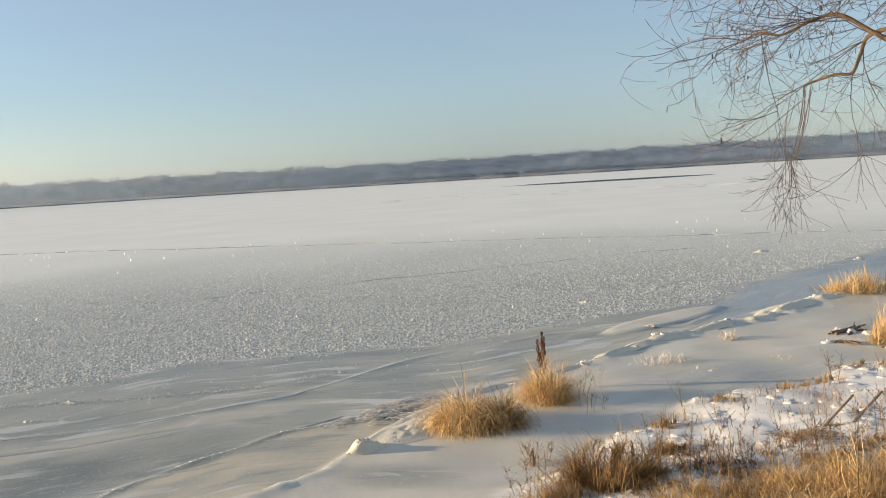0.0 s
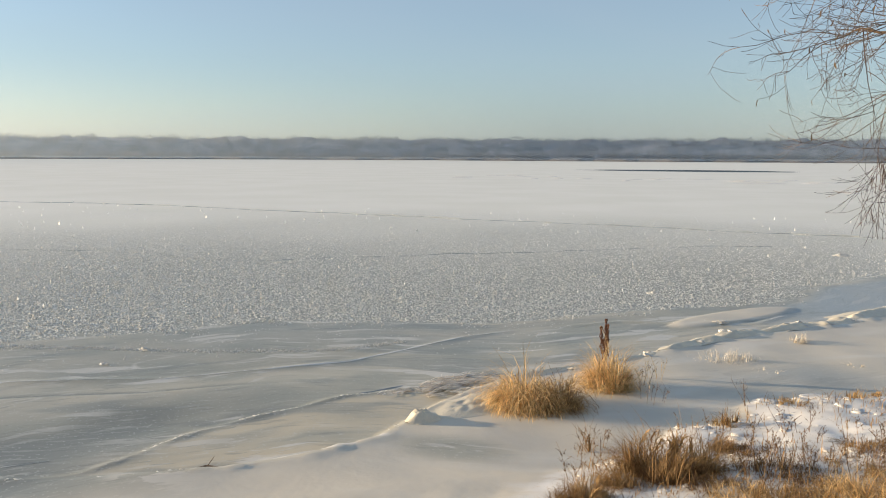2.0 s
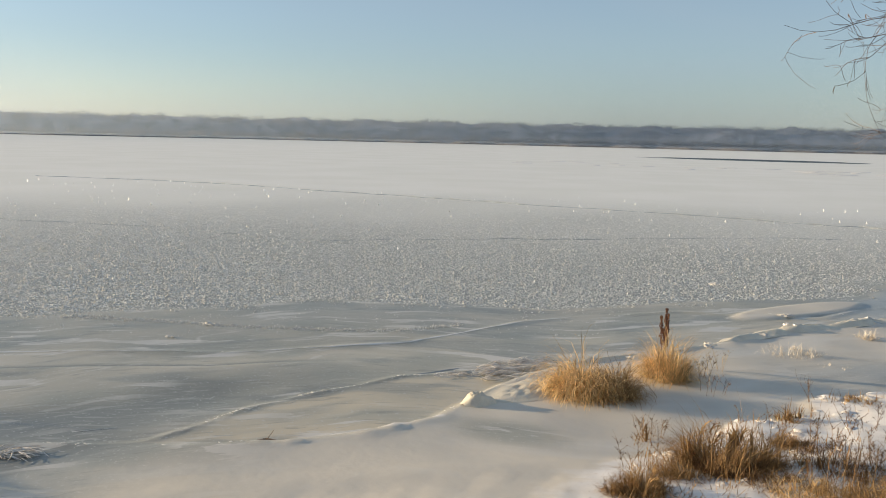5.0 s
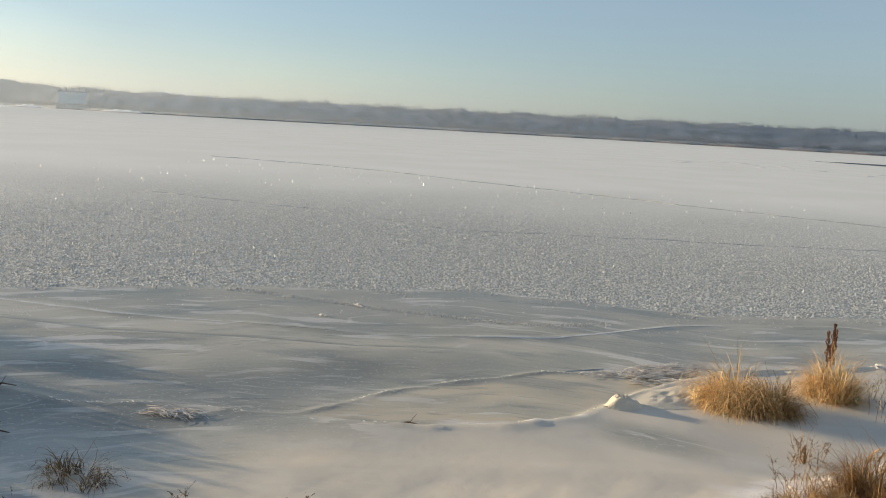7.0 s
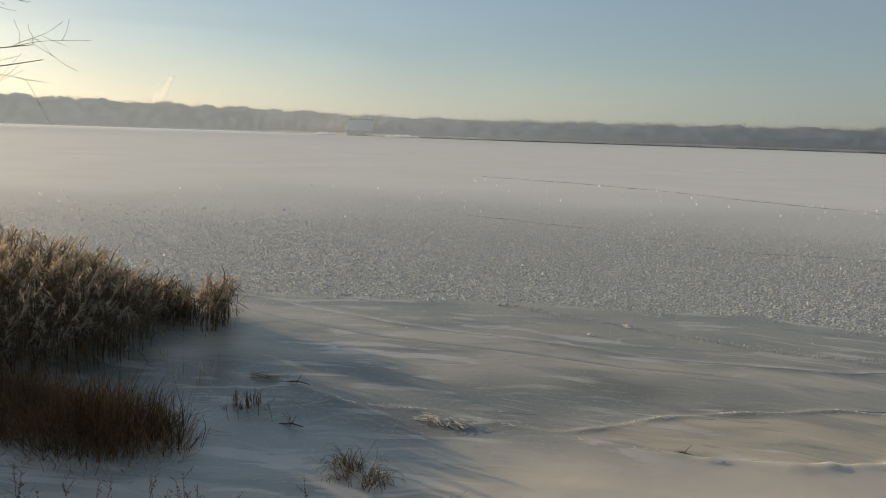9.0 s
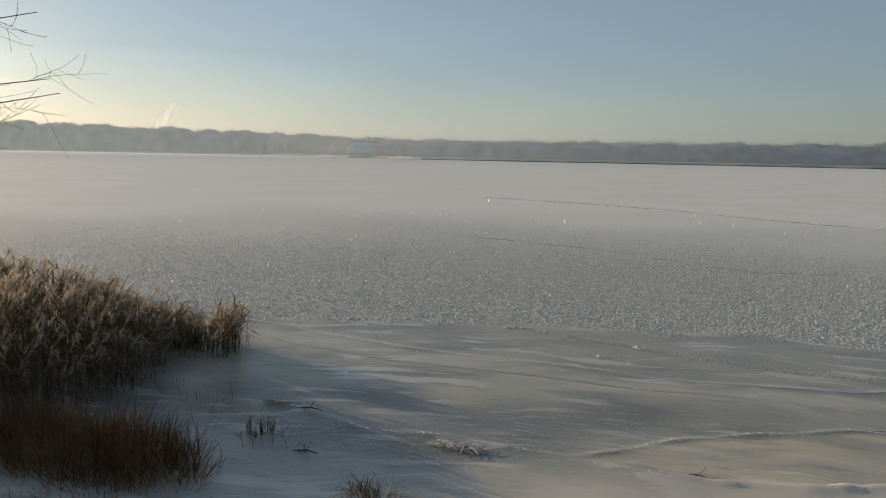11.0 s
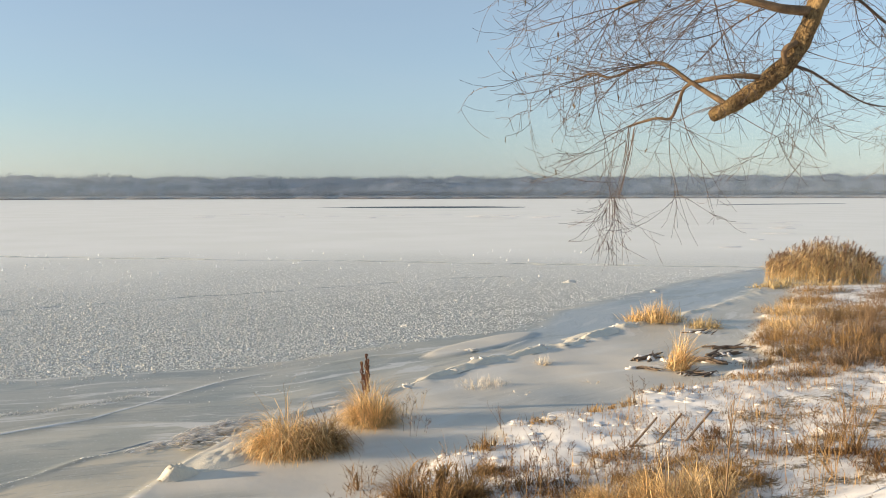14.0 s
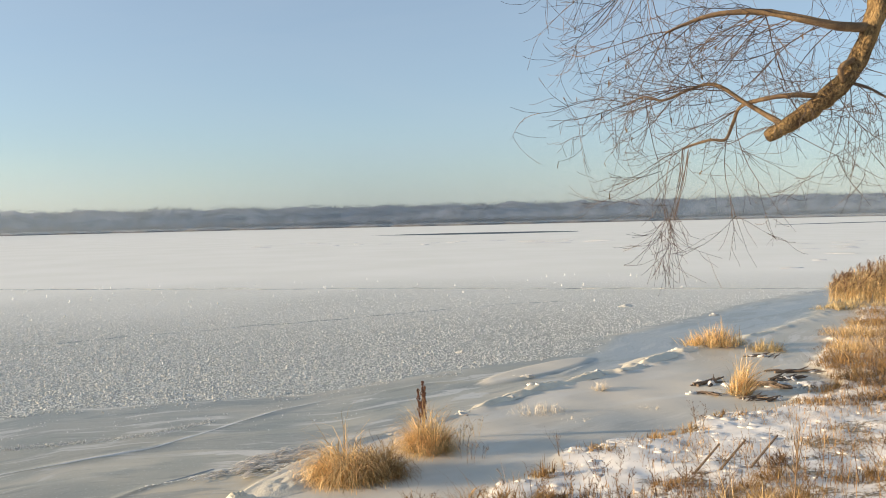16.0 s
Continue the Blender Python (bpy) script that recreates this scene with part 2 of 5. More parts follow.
def ground_material():
    """River ice with frost, drifted streaks, shore ice, snow and litter, by the zones of the plan."""
    m, t, p = nodes("river_ice_and_snow")
    zone, shore, flow = (add(t, "Attribute") for _ in range(3))
    zone.attribute_name, shore.attribute_name, flow.attribute_name = "zone", "shore", "flow"
    zs, ss = (add(t, "SeparateColor") for _ in range(2))
    t.links.new(zone.outputs["Color"], zs.inputs[0])
    t.links.new(shore.outputs["Color"], ss.inputs[0])
    frost, snow, shelf = zs.outputs[0], zs.outputs[1], zs.outputs[2]
    soil, wet, far, dark_ice_shade = ss.outputs[0], ss.outputs[1], ss.outputs[2], shore.outputs["Alpha"]
    geo = t.nodes.new("ShaderNodeNewGeometry")
    pos = geo.outputs["Position"]

    def grain(scale, detail=4.0, vec=pos, rough=0.5, dist=0.0):
        n = add(t, "TexNoise", Scale=scale, Detail=detail, Roughness=rough, Distortion=dist)
        t.links.new(vec, n.inputs["Vector"])
        return n.outputs[0]

    def stretched(sx, sy):
        n = t.nodes.new("ShaderNodeMapping")
        n.inputs["Scale"].default_value = (sx, sy, 1)
        t.links.new(flow.outputs["Vector"], n.inputs[0])
        return n.outputs[0]

    def swirled(sx, sy, amount, size):
        """The flow along the shore, bent by slow eddies."""
        n = add(t, "TexNoise", Scale=size, Detail=2.0)
        t.links.new(pos, n.inputs["Vector"])
        off = t.nodes.new("ShaderNodeVectorMath")
        off.operation = "MULTIPLY_ADD"
        off.inputs[1].default_value, off.inputs[2].default_value = (amount, amount, 0), (-amount / 2, -amount / 2, 0)
        t.links.new(n.outputs[1], off.inputs[0])
        both = t.nodes.new("ShaderNodeVectorMath")
        t.links.new(flow.outputs["Vector"], both.inputs[0])
        t.links.new(off.outputs[0], both.inputs[1])
        mp = t.nodes.new("ShaderNodeMapping")
        mp.inputs["Scale"].default_value = (sx, sy, 1)
        t.links.new(both.outputs[0], mp.inputs[0])
        return mp.outputs[0]

    def thread(value, level, width):
        """Thin lines where a value passes a level."""
        return ramp(t, calc(t, "ABSOLUTE", calc(t, "SUBTRACT", value, level)), width, 0.0)

    ice = mixed(t, ramp(t, grain(0.5, 3.0), 0.38, 0.62), (0.355, 0.35, 0.29), (0.47, 0.44, 0.35))
    # blue-grey wet ice; on the left shore the mask also carries painted shade
    ice = mixed(t, wet, ice, (0.32, 0.36, 0.38))
    band = grain(1.0, 2.0, swirled(0.16, 0.62, 1.5, 0.33), 0.45, 0.5)
    dry = calc(t, "SUBTRACT", 1.0, calc(t, "MAXIMUM", calc(t, "MULTIPLY", wet, 0.7), calc(t, "MULTIPLY", dark_ice_shade, 0.6)))
    ice = mixed(t, calc(t, "MULTIPLY", ramp(t, band, 0.46, 0.64), calc(t, "MULTIPLY", dry, 0.55)), ice, (0.58, 0.52, 0.41))
    pan = grain(1.0, 2.0, swirled(0.22, 1.0, 1.3, 0.5), 0.45, 0.7)
    ice = mixed(t, calc(t, "MULTIPLY", zone.outputs["Alpha"], ramp(t, pan, 0.30, 0.62)), ice, (0.57, 0.50, 0.365))
    dark = grain(1.0, 2.5, swirled(0.22, 0.95, 1.2, 0.5), 0.5, 0.6)
    ice = mixed(t, calc(t, "MULTIPLY", ramp(t, dark, 0.53, 0.60), 0.5), ice, (0.21, 0.23, 0.22))
    # dark clear ice, and shade painted at swell, crack and left shore
    ice = mixed(t, dark_ice_shade, ice, (0.14, 0.15, 0.135))
    stroke = grain(1.0, 5.0, swirled(0.5, 3.0, 1.2, 0.4), 0.55, 0.4)
    where = ramp(t, grain(0.45, 2.0), 0.42, 0.56)
    ice = mixed(t, calc(t, "MULTIPLY", calc(t, "MULTIPLY", ramp(t, stroke, 0.55, 0.575), where), calc(t, "MULTIPLY", dry, 0.8)), ice, (0.62, 0.60, 0.55))
    ice = mixed(t, calc(t, "MULTIPLY", thread(band, 0.52, 0.006), calc(t, "MULTIPLY", ramp(t, grain(0.8), 0.52, 0.64), calc(t, "MULTIPLY", dry, 0.6))), ice, (0.64, 0.62, 0.57))
    ice = mixed(t, calc(t, "MULTIPLY", ramp(t, grain(20.0, 3.0), 0.62, 0.67), 0.5), ice, (0.55, 0.55, 0.52))
    fibre = grain(1.0, 4.0, swirled(1.6, 11.0, 0.8, 0.6), 0.6, 0.3)
    ice = mixed(t, calc(t, "MULTIPLY", ramp(t, fibre, 0.57, 0.66), 0.28), ice, (0.56, 0.545, 0.49))
    ice = mixed(t, calc(t, "MULTIPLY", ramp(t, fibre, 0.43, 0.34), 0.38), ice, (0.17, 0.18, 0.165))
    cream = mixed(t, ramp(t, grain(0.7, 3.0), 0.35, 0.7), (0.67, 0.61, 0.50), (0.57, 0.535, 0.46))
    cream = mixed(t, ramp(t, grain(1.0, 3.0, stretched(0.3, 1.1), 0.45, 0.5), 0.5, 0.7), cream, (0.68, 0.65, 0.575))
    col = mixed(t, shelf, ice, cream)
    vor = add(t, "TexVoronoi", Scale=16.0, Randomness=1.0)
    t.links.new(pos, vor.inputs["Vector"])
    clump = ramp(t, vor.outputs["Distance"], 0.48, 0.30)
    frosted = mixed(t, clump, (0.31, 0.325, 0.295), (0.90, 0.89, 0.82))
    # frost runs to one even paler tone with distance from the origin
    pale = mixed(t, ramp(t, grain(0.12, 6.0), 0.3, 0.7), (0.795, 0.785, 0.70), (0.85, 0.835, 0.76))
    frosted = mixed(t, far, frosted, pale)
    edge = ramp(t, calc(t, "ADD", frost, calc(t, "MULTIPLY", calc(t, "SUBTRACT", grain(1.3, 5.0), 0.5), 0.7)), 0.35, 0.65)
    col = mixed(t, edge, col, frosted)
    white = mixed(t, ramp(t, grain(2.2, 5.0), 0.3, 0.7), (0.84, 0.815, 0.765), (0.68, 0.66, 0.62))
    earth = mixed(t, ramp(t, grain(14.0, 6.0), 0.35, 0.65), (0.10, 0.075, 0.045), (0.30, 0.23, 0.13))
    litter = ramp(t, calc(t, "ADD", calc(t, "MULTIPLY", grain(17.0, 8.0, pos, 0.8), 0.85), calc(t, "MULTIPLY", calc(t, "MULTIPLY", soil, ramp(t, grain(2.1, 5.0), 0.34, 0.66)), 0.6)), 0.52, 0.60)
    white = mixed(t, litter, white, earth)
    drift = grain(1.0, 4.0, stretched(0.22, 1.5), 0.55, 0.6)
    sn = calc(t, "ADD", snow, calc(t, "MULTIPLY", calc(t, "SUBTRACT", grain(2.6, 5.0), 0.5), 0.45))
    sn = ramp(t, calc(t, "ADD", sn, calc(t, "MULTIPLY", calc(t, "SUBTRACT", drift, 0.5), 0.9)), 0.36, 0.64)
    col = mixed(t, sn, col, white)
    t.links.new(col, p.inputs["Base Color"])
    icy = calc(t, "SUBTRACT", 1.0, calc(t, "MAXIMUM", calc(t, "MAXIMUM", edge, sn), calc(t, "MULTIPLY", shelf, 0.6)))
    rough = t.nodes.new("ShaderNodeMapRange")
    t.links.new(icy, rough.inputs[0])
    rough.inputs[3].default_value, rough.inputs[4].default_value = 0.62, 0.36
    t.links.new(rough.outputs[0], p.inputs["Roughness"])
    gloss = t.nodes.new("ShaderNodeMapRange")
    t.links.new(calc(t, "MULTIPLY", edge, calc(t, "SUBTRACT", 1.0, sn)), gloss.inputs[0])
    gloss.inputs[3].default_value, gloss.inputs[4].default_value = 0.2, 0.5
    t.links.new(gloss.outputs[0], p.inputs["Specular IOR Level"])
    h = calc(t, "ADD", calc(t, "MULTIPLY", calc(t, "MULTIPLY", clump, edge), calc(t, "SUBTRACT", 1.0, far)), calc(t, "MULTIPLY", grain(7.0, 6.0), 0.35))
    bumped(t, p, h, 0.5, 0.025)
    return m


GROUND = ground_material()
FROST_WHITE = plain("frost", (0.95, 0.945, 0.90), (0.86, 0.86, 0.82), 20, 0.5, 0, spec=0.5, island=0.12, through=0.44)
GLINT = plain("clear_crystal", (0.92, 0.92, 0.90), (0.88, 0.89, 0.9), 20, 0.3, 0, through=0.6, spec=0.6)
SNOW = plain("snow", (0.74, 0.725, 0.69), (0.64, 0.63, 0.605), 5, 0.8, 0.4, 0.02)
ICE = plain("shore_ice", (0.68, 0.665, 0.62), (0.56, 0.56, 0.53), 4, 0.35, 0.3, 0.015, spec=0.5)
CREAM_ICE = plain("cream_ice", (0.72, 0.65, 0.50), (0.62, 0.57, 0.46), 5, 0.5, 0.4, 0.02, spec=0.4)
GREY_ICE = plain("grey_crack_ice", (0.28, 0.305, 0.305), (0.40, 0.42, 0.415), 8, 0.4, 0.3, 0.01)
WATER = plain("open_water", (0.05, 0.07, 0.08), (0.07, 0.09, 0.10), 0.2, 0.6, 0.3, 0.2, spec=0.15)
HOAR = plain("hoar_straw", (0.88, 0.85, 0.79), (0.72, 0.66, 0.57), 6, 0.7, 0, island=0.25, through=0.2)
FROSTED = plain("frosted_straw", (0.78, 0.73, 0.64), (0.62, 0.54, 0.42), 6, 0.7, 0, island=0.2, through=0.2)
STRAW = plain("golden_straw", (0.64, 0.44, 0.20), (0.78, 0.60, 0.34), 3, 0.7, 0, island=0.6, through=0.35)
PALE_STRAW = plain("pale_straw", (0.62, 0.50, 0.28), (0.50, 0.38, 0.20), 3, 0.7, 0, island=0.35, through=0.3)
BROWN_GRASS = plain("brown_dead_grass", (0.27, 0.165, 0.07), (0.43, 0.28, 0.125), 3, 0.75, 0, island=0.5, through=0.25)
DARK_GRASS = plain("dark_brown_grass", (0.13, 0.07, 0.03), (0.20, 0.115, 0.05), 3, 0.75, 0, island=0.5, through=0.2)
REED_LEAF = plain("dry_reed_leaf", (0.115, 0.082, 0.046), (0.20, 0.145, 0.082), 3, 0.7, 0, island=0.6, through=0.22)
REED_STEM = plain("dry_reed_stem", (0.15, 0.108, 0.052), (0.10, 0.072, 0.036), 3, 0.6, 0, island=0.35)
PLUME = plain("reed_plume", (0.48, 0.405, 0.30), (0.62, 0.54, 0.42), 6, 0.9, 0, island=0.45, through=0.5)
DARK_PLUME = plain("dark_reed_plume", (0.17, 0.10, 0.06), (0.28, 0.18, 0.11), 6, 0.9, 0, island=0.4, through=0.2)
DARK_WEED = plain("dark_dry_weed", (0.13, 0.085, 0.05), (0.22, 0.15, 0.09), 6, 0.85, 0, island=0.4)
SCRUB = plain("dull_brown_scrub", (0.15, 0.098, 0.046), (0.26, 0.175, 0.085), 2, 0.8, 0, island=0.5, through=0.2)
DOCK = plain("dock_seed", (0.10, 0.048, 0.03), (0.17, 0.08, 0.045), 12, 0.85, 0, island=0.4)
BARK = plain("willow_bark", (0.44, 0.295, 0.13), (0.10, 0.065, 0.034), 6, 0.9, 1.0, 0.06, stretch=(0.8, 1.8, 0.55))
BRANCH = plain("branch_bark", (0.26, 0.175, 0.095), (0.14, 0.095, 0.058), 10, 0.8, 0.5, 0.01)
TWIG = plain("twig_bark", (0.075, 0.055, 0.045), (0.135, 0.095, 0.068), 6, 0.7, 0, island=0.4)
LEAF = plain("dead_leaf", (0.10, 0.065, 0.035), (0.20, 0.13, 0.06), 20, 0.8, 0, through=0.2)
WOOD = plain("wet_wood", (0.10, 0.075, 0.055), (0.20, 0.15, 0.11), 12, 0.8, 0.6, 0.01)
# trees and scrub paled to blue-grey: distance haze put into the colour
FAR_TREES = plain("hazed_far_trees", (0.12, 0.135, 0.15), (0.29, 0.31, 0.335), 0.10, 0.95, 0, island=0.16, through=0.1, upward=True, stretch=(1, 1, 0.3))
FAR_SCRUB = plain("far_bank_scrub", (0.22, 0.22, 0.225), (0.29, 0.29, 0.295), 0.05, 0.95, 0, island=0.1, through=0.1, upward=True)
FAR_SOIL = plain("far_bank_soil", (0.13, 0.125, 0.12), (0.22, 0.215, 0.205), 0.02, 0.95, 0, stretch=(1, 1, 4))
PANEL = plain("pale_blue_panel", (0.25, 0.34, 0.40), (0.29, 0.38, 0.44), 0.3, 0.7, 0)
GLAZING = plain("dull_glazing", (0.20, 0.26, 0.31), (0.24, 0.30, 0.35), 0.3, 0.4, 0)
PANEL_DARK = plain("dark_panel", (0.07, 0.09, 0.11), (0.10, 0.12, 0.14), 0.3, 0.6, 0)


# ---------- ground ----------
def graded(a, b, step, lo, hi):
    """Even steps from a to b, growing steps out to lo and hi."""
    mid = list(np.arange(a, b + step / 2, step))
    out, s, x = [], step, mid[-1]
    while x < hi:
        s *= 1.14
        x = min(x + s, hi)
        out.append(x)
    back, s, x = [], step, a
    while x > lo:
        s *= 1.14
        x = max(x - s, lo)
        back.append(x)
    return np.array(back[::-1] + mid + out)


def build_ground():
    gx, gy = graded(-14, 14, 0.085, -4600, 4600), graded(3.5, 25, 0.085, -1500, 4600)
    X, Y = np.meshgrid(gx, gy)
    P = np.stack([X.ravel(), Y.ravel()], 1)
    Z = relief(P)
    nx, ny = len(gx), len(gy)
    idx = np.arange(nx * ny).reshape(ny, nx)
    quads = np.stack([idx[:-1, :-1], idx[:-1, 1:], idx[1:, 1:], idx[1:, :-1]], -1).reshape(-1, 4)
    me = bpy.data.meshes.new("ground")
    me.vertices.add(len(P))
    me.vertices.foreach_set("co", np.column_stack([P, Z]).astype(np.float32).ravel())
    me.loops.add(quads.size)
    me.loops.foreach_set("vertex_index", quads.ravel().astype(np.int32))
    me.polygons.add(len(quads))
    me.polygons.foreach_set("loop_start", np.arange(0, quads.size, 4, dtype=np.int32))
    me.update(calc_edges=True)
    me.shade_smooth()
    s, _ = to_line(P, SHORE)
    f, along = to_line(P, FROST)
    r, al = to_line(P, RIDGE)
    wob = 0.22 * rolling(P, 1.4, 10)
    frost = soft(-f, -0.5, 0.7)
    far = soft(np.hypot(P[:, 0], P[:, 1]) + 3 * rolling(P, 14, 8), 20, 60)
    left = soft(-P[:, 0], -1.0, 2.0)
    snow = np.maximum(soft(s + wob, -0.05, 0.25) * (1 - left), 0.17 * soft(s, -1.6, 0.4) * left)
    shelf = soft(r, -0.1, 0.15) * soft(al, 6, 11)
    oval = np.exp(-(((P[:, 0] + 1.5) / 0.75) ** 2 + ((P[:, 1] - 9.1) / 0.42) ** 2) ** 2)
    bay = np.exp(-(((P[:, 0] - 3.4) / 2.4) ** 2 + ((P[:, 1] - 13.9) / 1.3) ** 2))
    e = np.hypot(((P[:, 0] - 2.5) * 0.67 + (P[:, 1] - 19.25) * 0.74) / 2.2, (-(P[:, 0] - 2.5) * 0.74 + (P[:, 1] - 19.25) * 0.67) / 0.5)
    shelf = np.maximum(shelf, 0.9 * (1 - soft(e, 0.85, 1.05)))
    shelf *= soft(P[:, 0] + 0.6 * rolling(P, 2.0, 8, 5), -5.8, -3.2)
    shelf *= (1 - 0.85 * oval) * (1 - 0.75 * bay) * (1 - 0.6 * soft(P[:, 0], 5, 7))
    soil = soft(s + wob, 0.2, 2.6) * (1 - 0.8 * left) * 0.30
    wet = np.maximum(soft(P[:, 0], 2.0, 5.0) * soft(f, -0.2, 0.6) * soft(-r, -0.2, 0.6), 0.25 * soft(f, -0.1, 0.3) * soft(-f, -2.8, -1.2) * soft(P[:, 0], -9.5, -7) * (1 - soft(P[:, 0], -3, -1)))
    ck, _ = to_line(P, CRACK)
    tint = soft(ck, -0.05, 0.3) * soft(-r, -0.05, 0.3) * (ck < 3.2)
    rim, ra = to_line(P, RIM)
    sw, sa = to_line(P, SWELL)
    crest = np.maximum(0.45 * (0.8 + 0.3 * rolling(P, 0.5, 10, 33)) * np.exp(-((r + (0.10 + 0.12 * soft(P[:, 0], 0.3, 2)) * rolling(P, 0.7, 8, 25)) / 0.13) ** 2) * soft(al, 10, 14), 0.5 * np.exp(-(rim / 0.06) ** 2) * (0.6 + 0.4 * np.sin(ra * 1.7)))
    crest = np.maximum(crest, 0.42 * np.exp(-((sw - 0.1) / 0.10) ** 2) * soft(sa, 0, 4) * (0.6 + 0.4 * np.sin(sa * 1.1)))
    snow = np.maximum(snow, crest)
    wob2 = 0.5 * rolling(P, 2.2, 8, 2)
    # wet ice and bay; the last term paints shade over the left shore
    damp_shade = np.maximum(np.maximum(wet, 0.6 * bay), 0.5 * soft(-P[:, 0], 4.0, 7.0) * soft(s + wob2, -3.6, -2.2))
    # dark clear ice: the strip below the frost
    dark_ice_shade = 0.28 * soft(-rim, -0.05, 0.25) * soft(f, -0.1, 0.3) * (P[:, 0] < 3)
    # shadow line at the foot of the swell, put into the colour
    dark_ice_shade = np.maximum(dark_ice_shade, np.exp(-((sw + 0.08) / 0.11) ** 2) * soft(sa, 1, 5) * (1 - soft(sa, 10.5, 12.5)))
    # drop shadow beside the crack, then shade in the hollow above it, painted
    dark_ice_shade = np.maximum(dark_ice_shade, 0.85 * np.exp(-((ck - 0.07) / 0.06) ** 2) * (0.7 + 0.3 * rolling(P, 1.1, 8, 9)))
    dark_ice_shade = np.maximum(dark_ice_shade, 0.58 * soft(-ck, -0.02, 0.06) * np.exp(-np.maximum(-ck, 0) / 0.55) * soft(-P[:, 0] + wob2, 3.6, 5.6))
    # more of the left shore's shade, put into the ice colour
    dark_ice_shade = np.maximum(dark_ice_shade, 0.66 * soft(-P[:, 0] + wob2, 4.6, 6.4) * soft(s + wob2, -4.6, -3.0) * (1 - soft(s + wob2, -1.6, -0.4)))
    for name, cols in (("zone", (frost, snow, shelf, tint)), ("shore", (np.clip(soil, 0, 1), damp_shade, far, np.clip(dark_ice_shade, 0, 1)))):
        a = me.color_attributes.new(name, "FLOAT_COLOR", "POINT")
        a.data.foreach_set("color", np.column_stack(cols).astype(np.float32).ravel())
    a = me.attributes.new("flow", "FLOAT_VECTOR", "POINT")
    a.data.foreach_set("vector", np.column_stack([P[:, 0] * 0.77 + P[:, 1] * 0.64, f, 0 * f]).astype(np.float32).ravel())
    me.materials.append(GROUND)
    ob = new("ground", me)
    return tagged(ob, "frozen river with frosted grey ice, shore ice and a snowy grass bank", "ground", kind="structure")


build_ground()


def build_frost():
    """Frost flowers standing on the ice in their thousands."""
    rng = np.random.RandomState(11)
    parts = []
    # even cover out to about 20 m, thinning beyond
    r = np.linspace(7, 45, 600)
    cover = 215 * np.minimum(1, (20 / r) ** 1.5) * (1 - soft(r, 16, 45)) * r
    total = np.cumsum(cover) * (r[1] - r[0])
    n = int(total[-1] * radians(134))
    d = np.interp(rng.uniform(0, total[-1], n), total, r)
    g = np.radians(rng.uniform(-38, 96, n))
    parts.append(np.column_stack([0.7 - np.sin(g) * d, -0.2 + np.cos(g) * d]))
    seam = []
    for a, b in zip(FROST_EDGE[:-1], FROST_EDGE[1:]):
        k = int(520 * np.hypot(*(b - a)))
        seam.append(a + (b - a) * rng.uniform(0, 1, (k, 1)) + rng.normal(0, 0.10, (k, 2)))
    parts += seam
    P = np.concatenate(parts)
    f, _ = to_line(P, FROST)
    e, _ = to_line(P, FROST_EDGE)
    s, _ = to_line(P, SHORE)
    dens = soft(-f + 0.5 * rolling(P, 1.1, 10, 3), -0.15, 0.5) * (0.92 + 0.12 * rolling(P, 3.5, 10, 13))
    dens = np.maximum(dens, 1.0 * np.exp(-(e / 0.15) ** 2))
    dens = np.maximum(dens, 0.4 * soft(-f, -3.2, -0.6) * (s < -3) * (rolling(P, 0.9, 8, 17) > 0.2) * (P[:, 0] < -1))
    chosen = rng.uniform(0, 1, len(P)) < dens
    P, f_kept = P[chosen], f[chosen]
    n = len(P)
    size = rng.uniform(0.013, 0.032, n) * (0.85 + np.hypot(P[:, 0], P[:, 1]) / 70)
    size[f_kept > 0.3] *= 0.6
    turn = rng.uniform(0, 6.28, n)
    V = np.zeros((n, 4, 3), np.float32)
    for k in range(3):
        g = turn + k * 2.094 + rng.uniform(-0.4, 0.4, n)
        w = size * rng.uniform(0.6, 1.25, n)
        V[:, k, 0], V[:, k, 1] = P[:, 0] + np.cos(g) * w, P[:, 1] + np.sin(g) * w
    V[:, 3, 0], V[:, 3, 1] = P[:, 0] + rng.uniform(-0.4, 0.4, n) * size, P[:, 1] + rng.uniform(-0.4, 0.4, n) * size
    V[:, :3, 2] = -0.004
    V[:, 3, 2] = size * np.where(rng.uniform(0, 1, n) < 0.45, rng.uniform(0.9, 1.5, n), rng.uniform(0.2, 0.45, n))
    base = (np.arange(n) * 4)[:, None, None]
    F = base + np.array([(0, 1, 3), (1, 2, 3), (2, 0, 3)])[None]
    F = F.reshape(-1)
    me = bpy.data.meshes.new("frost_flowers")
    me.vertices.add(n * 4)
    me.vertices.foreach_set("co", V.ravel())
    me.loops.add(len(F))
    me.loops.foreach_set("vertex_index", F.astype(np.int32))
    me.polygons.add(len(F) // 3)
    me.polygons.foreach_set("loop_start", np.arange(0, len(F), 3, dtype=np.int32))
    me.update(calc_edges=True)
    me.materials.append(FROST_WHITE)
    tagged(new("frost_flowers", me), "white frost crystals scattered thickly over the river ice", "frost", kind="stuff")


build_frost()


def build_glints():
    """Larger clear crystals that catch the sun, thinly strewn over the frosted ice."""
    rnd = random.Random(17)
    sh = Shape()
    for _ in range(420):
        x, y = rnd.uniform(-46, 14), rnd.uniform(8, 52)
        f = to_line(np.array([(x, y)]), FROST)[0][0]
        if f > -0.6:
            continue
        s = rnd.uniform(0.012, 0.03) * (1 + math.hypot(x, y) / 40)
        a = rnd.uniform(0, 6.28)
        u = Vector((math.cos(a), math.sin(a), 0)) * s
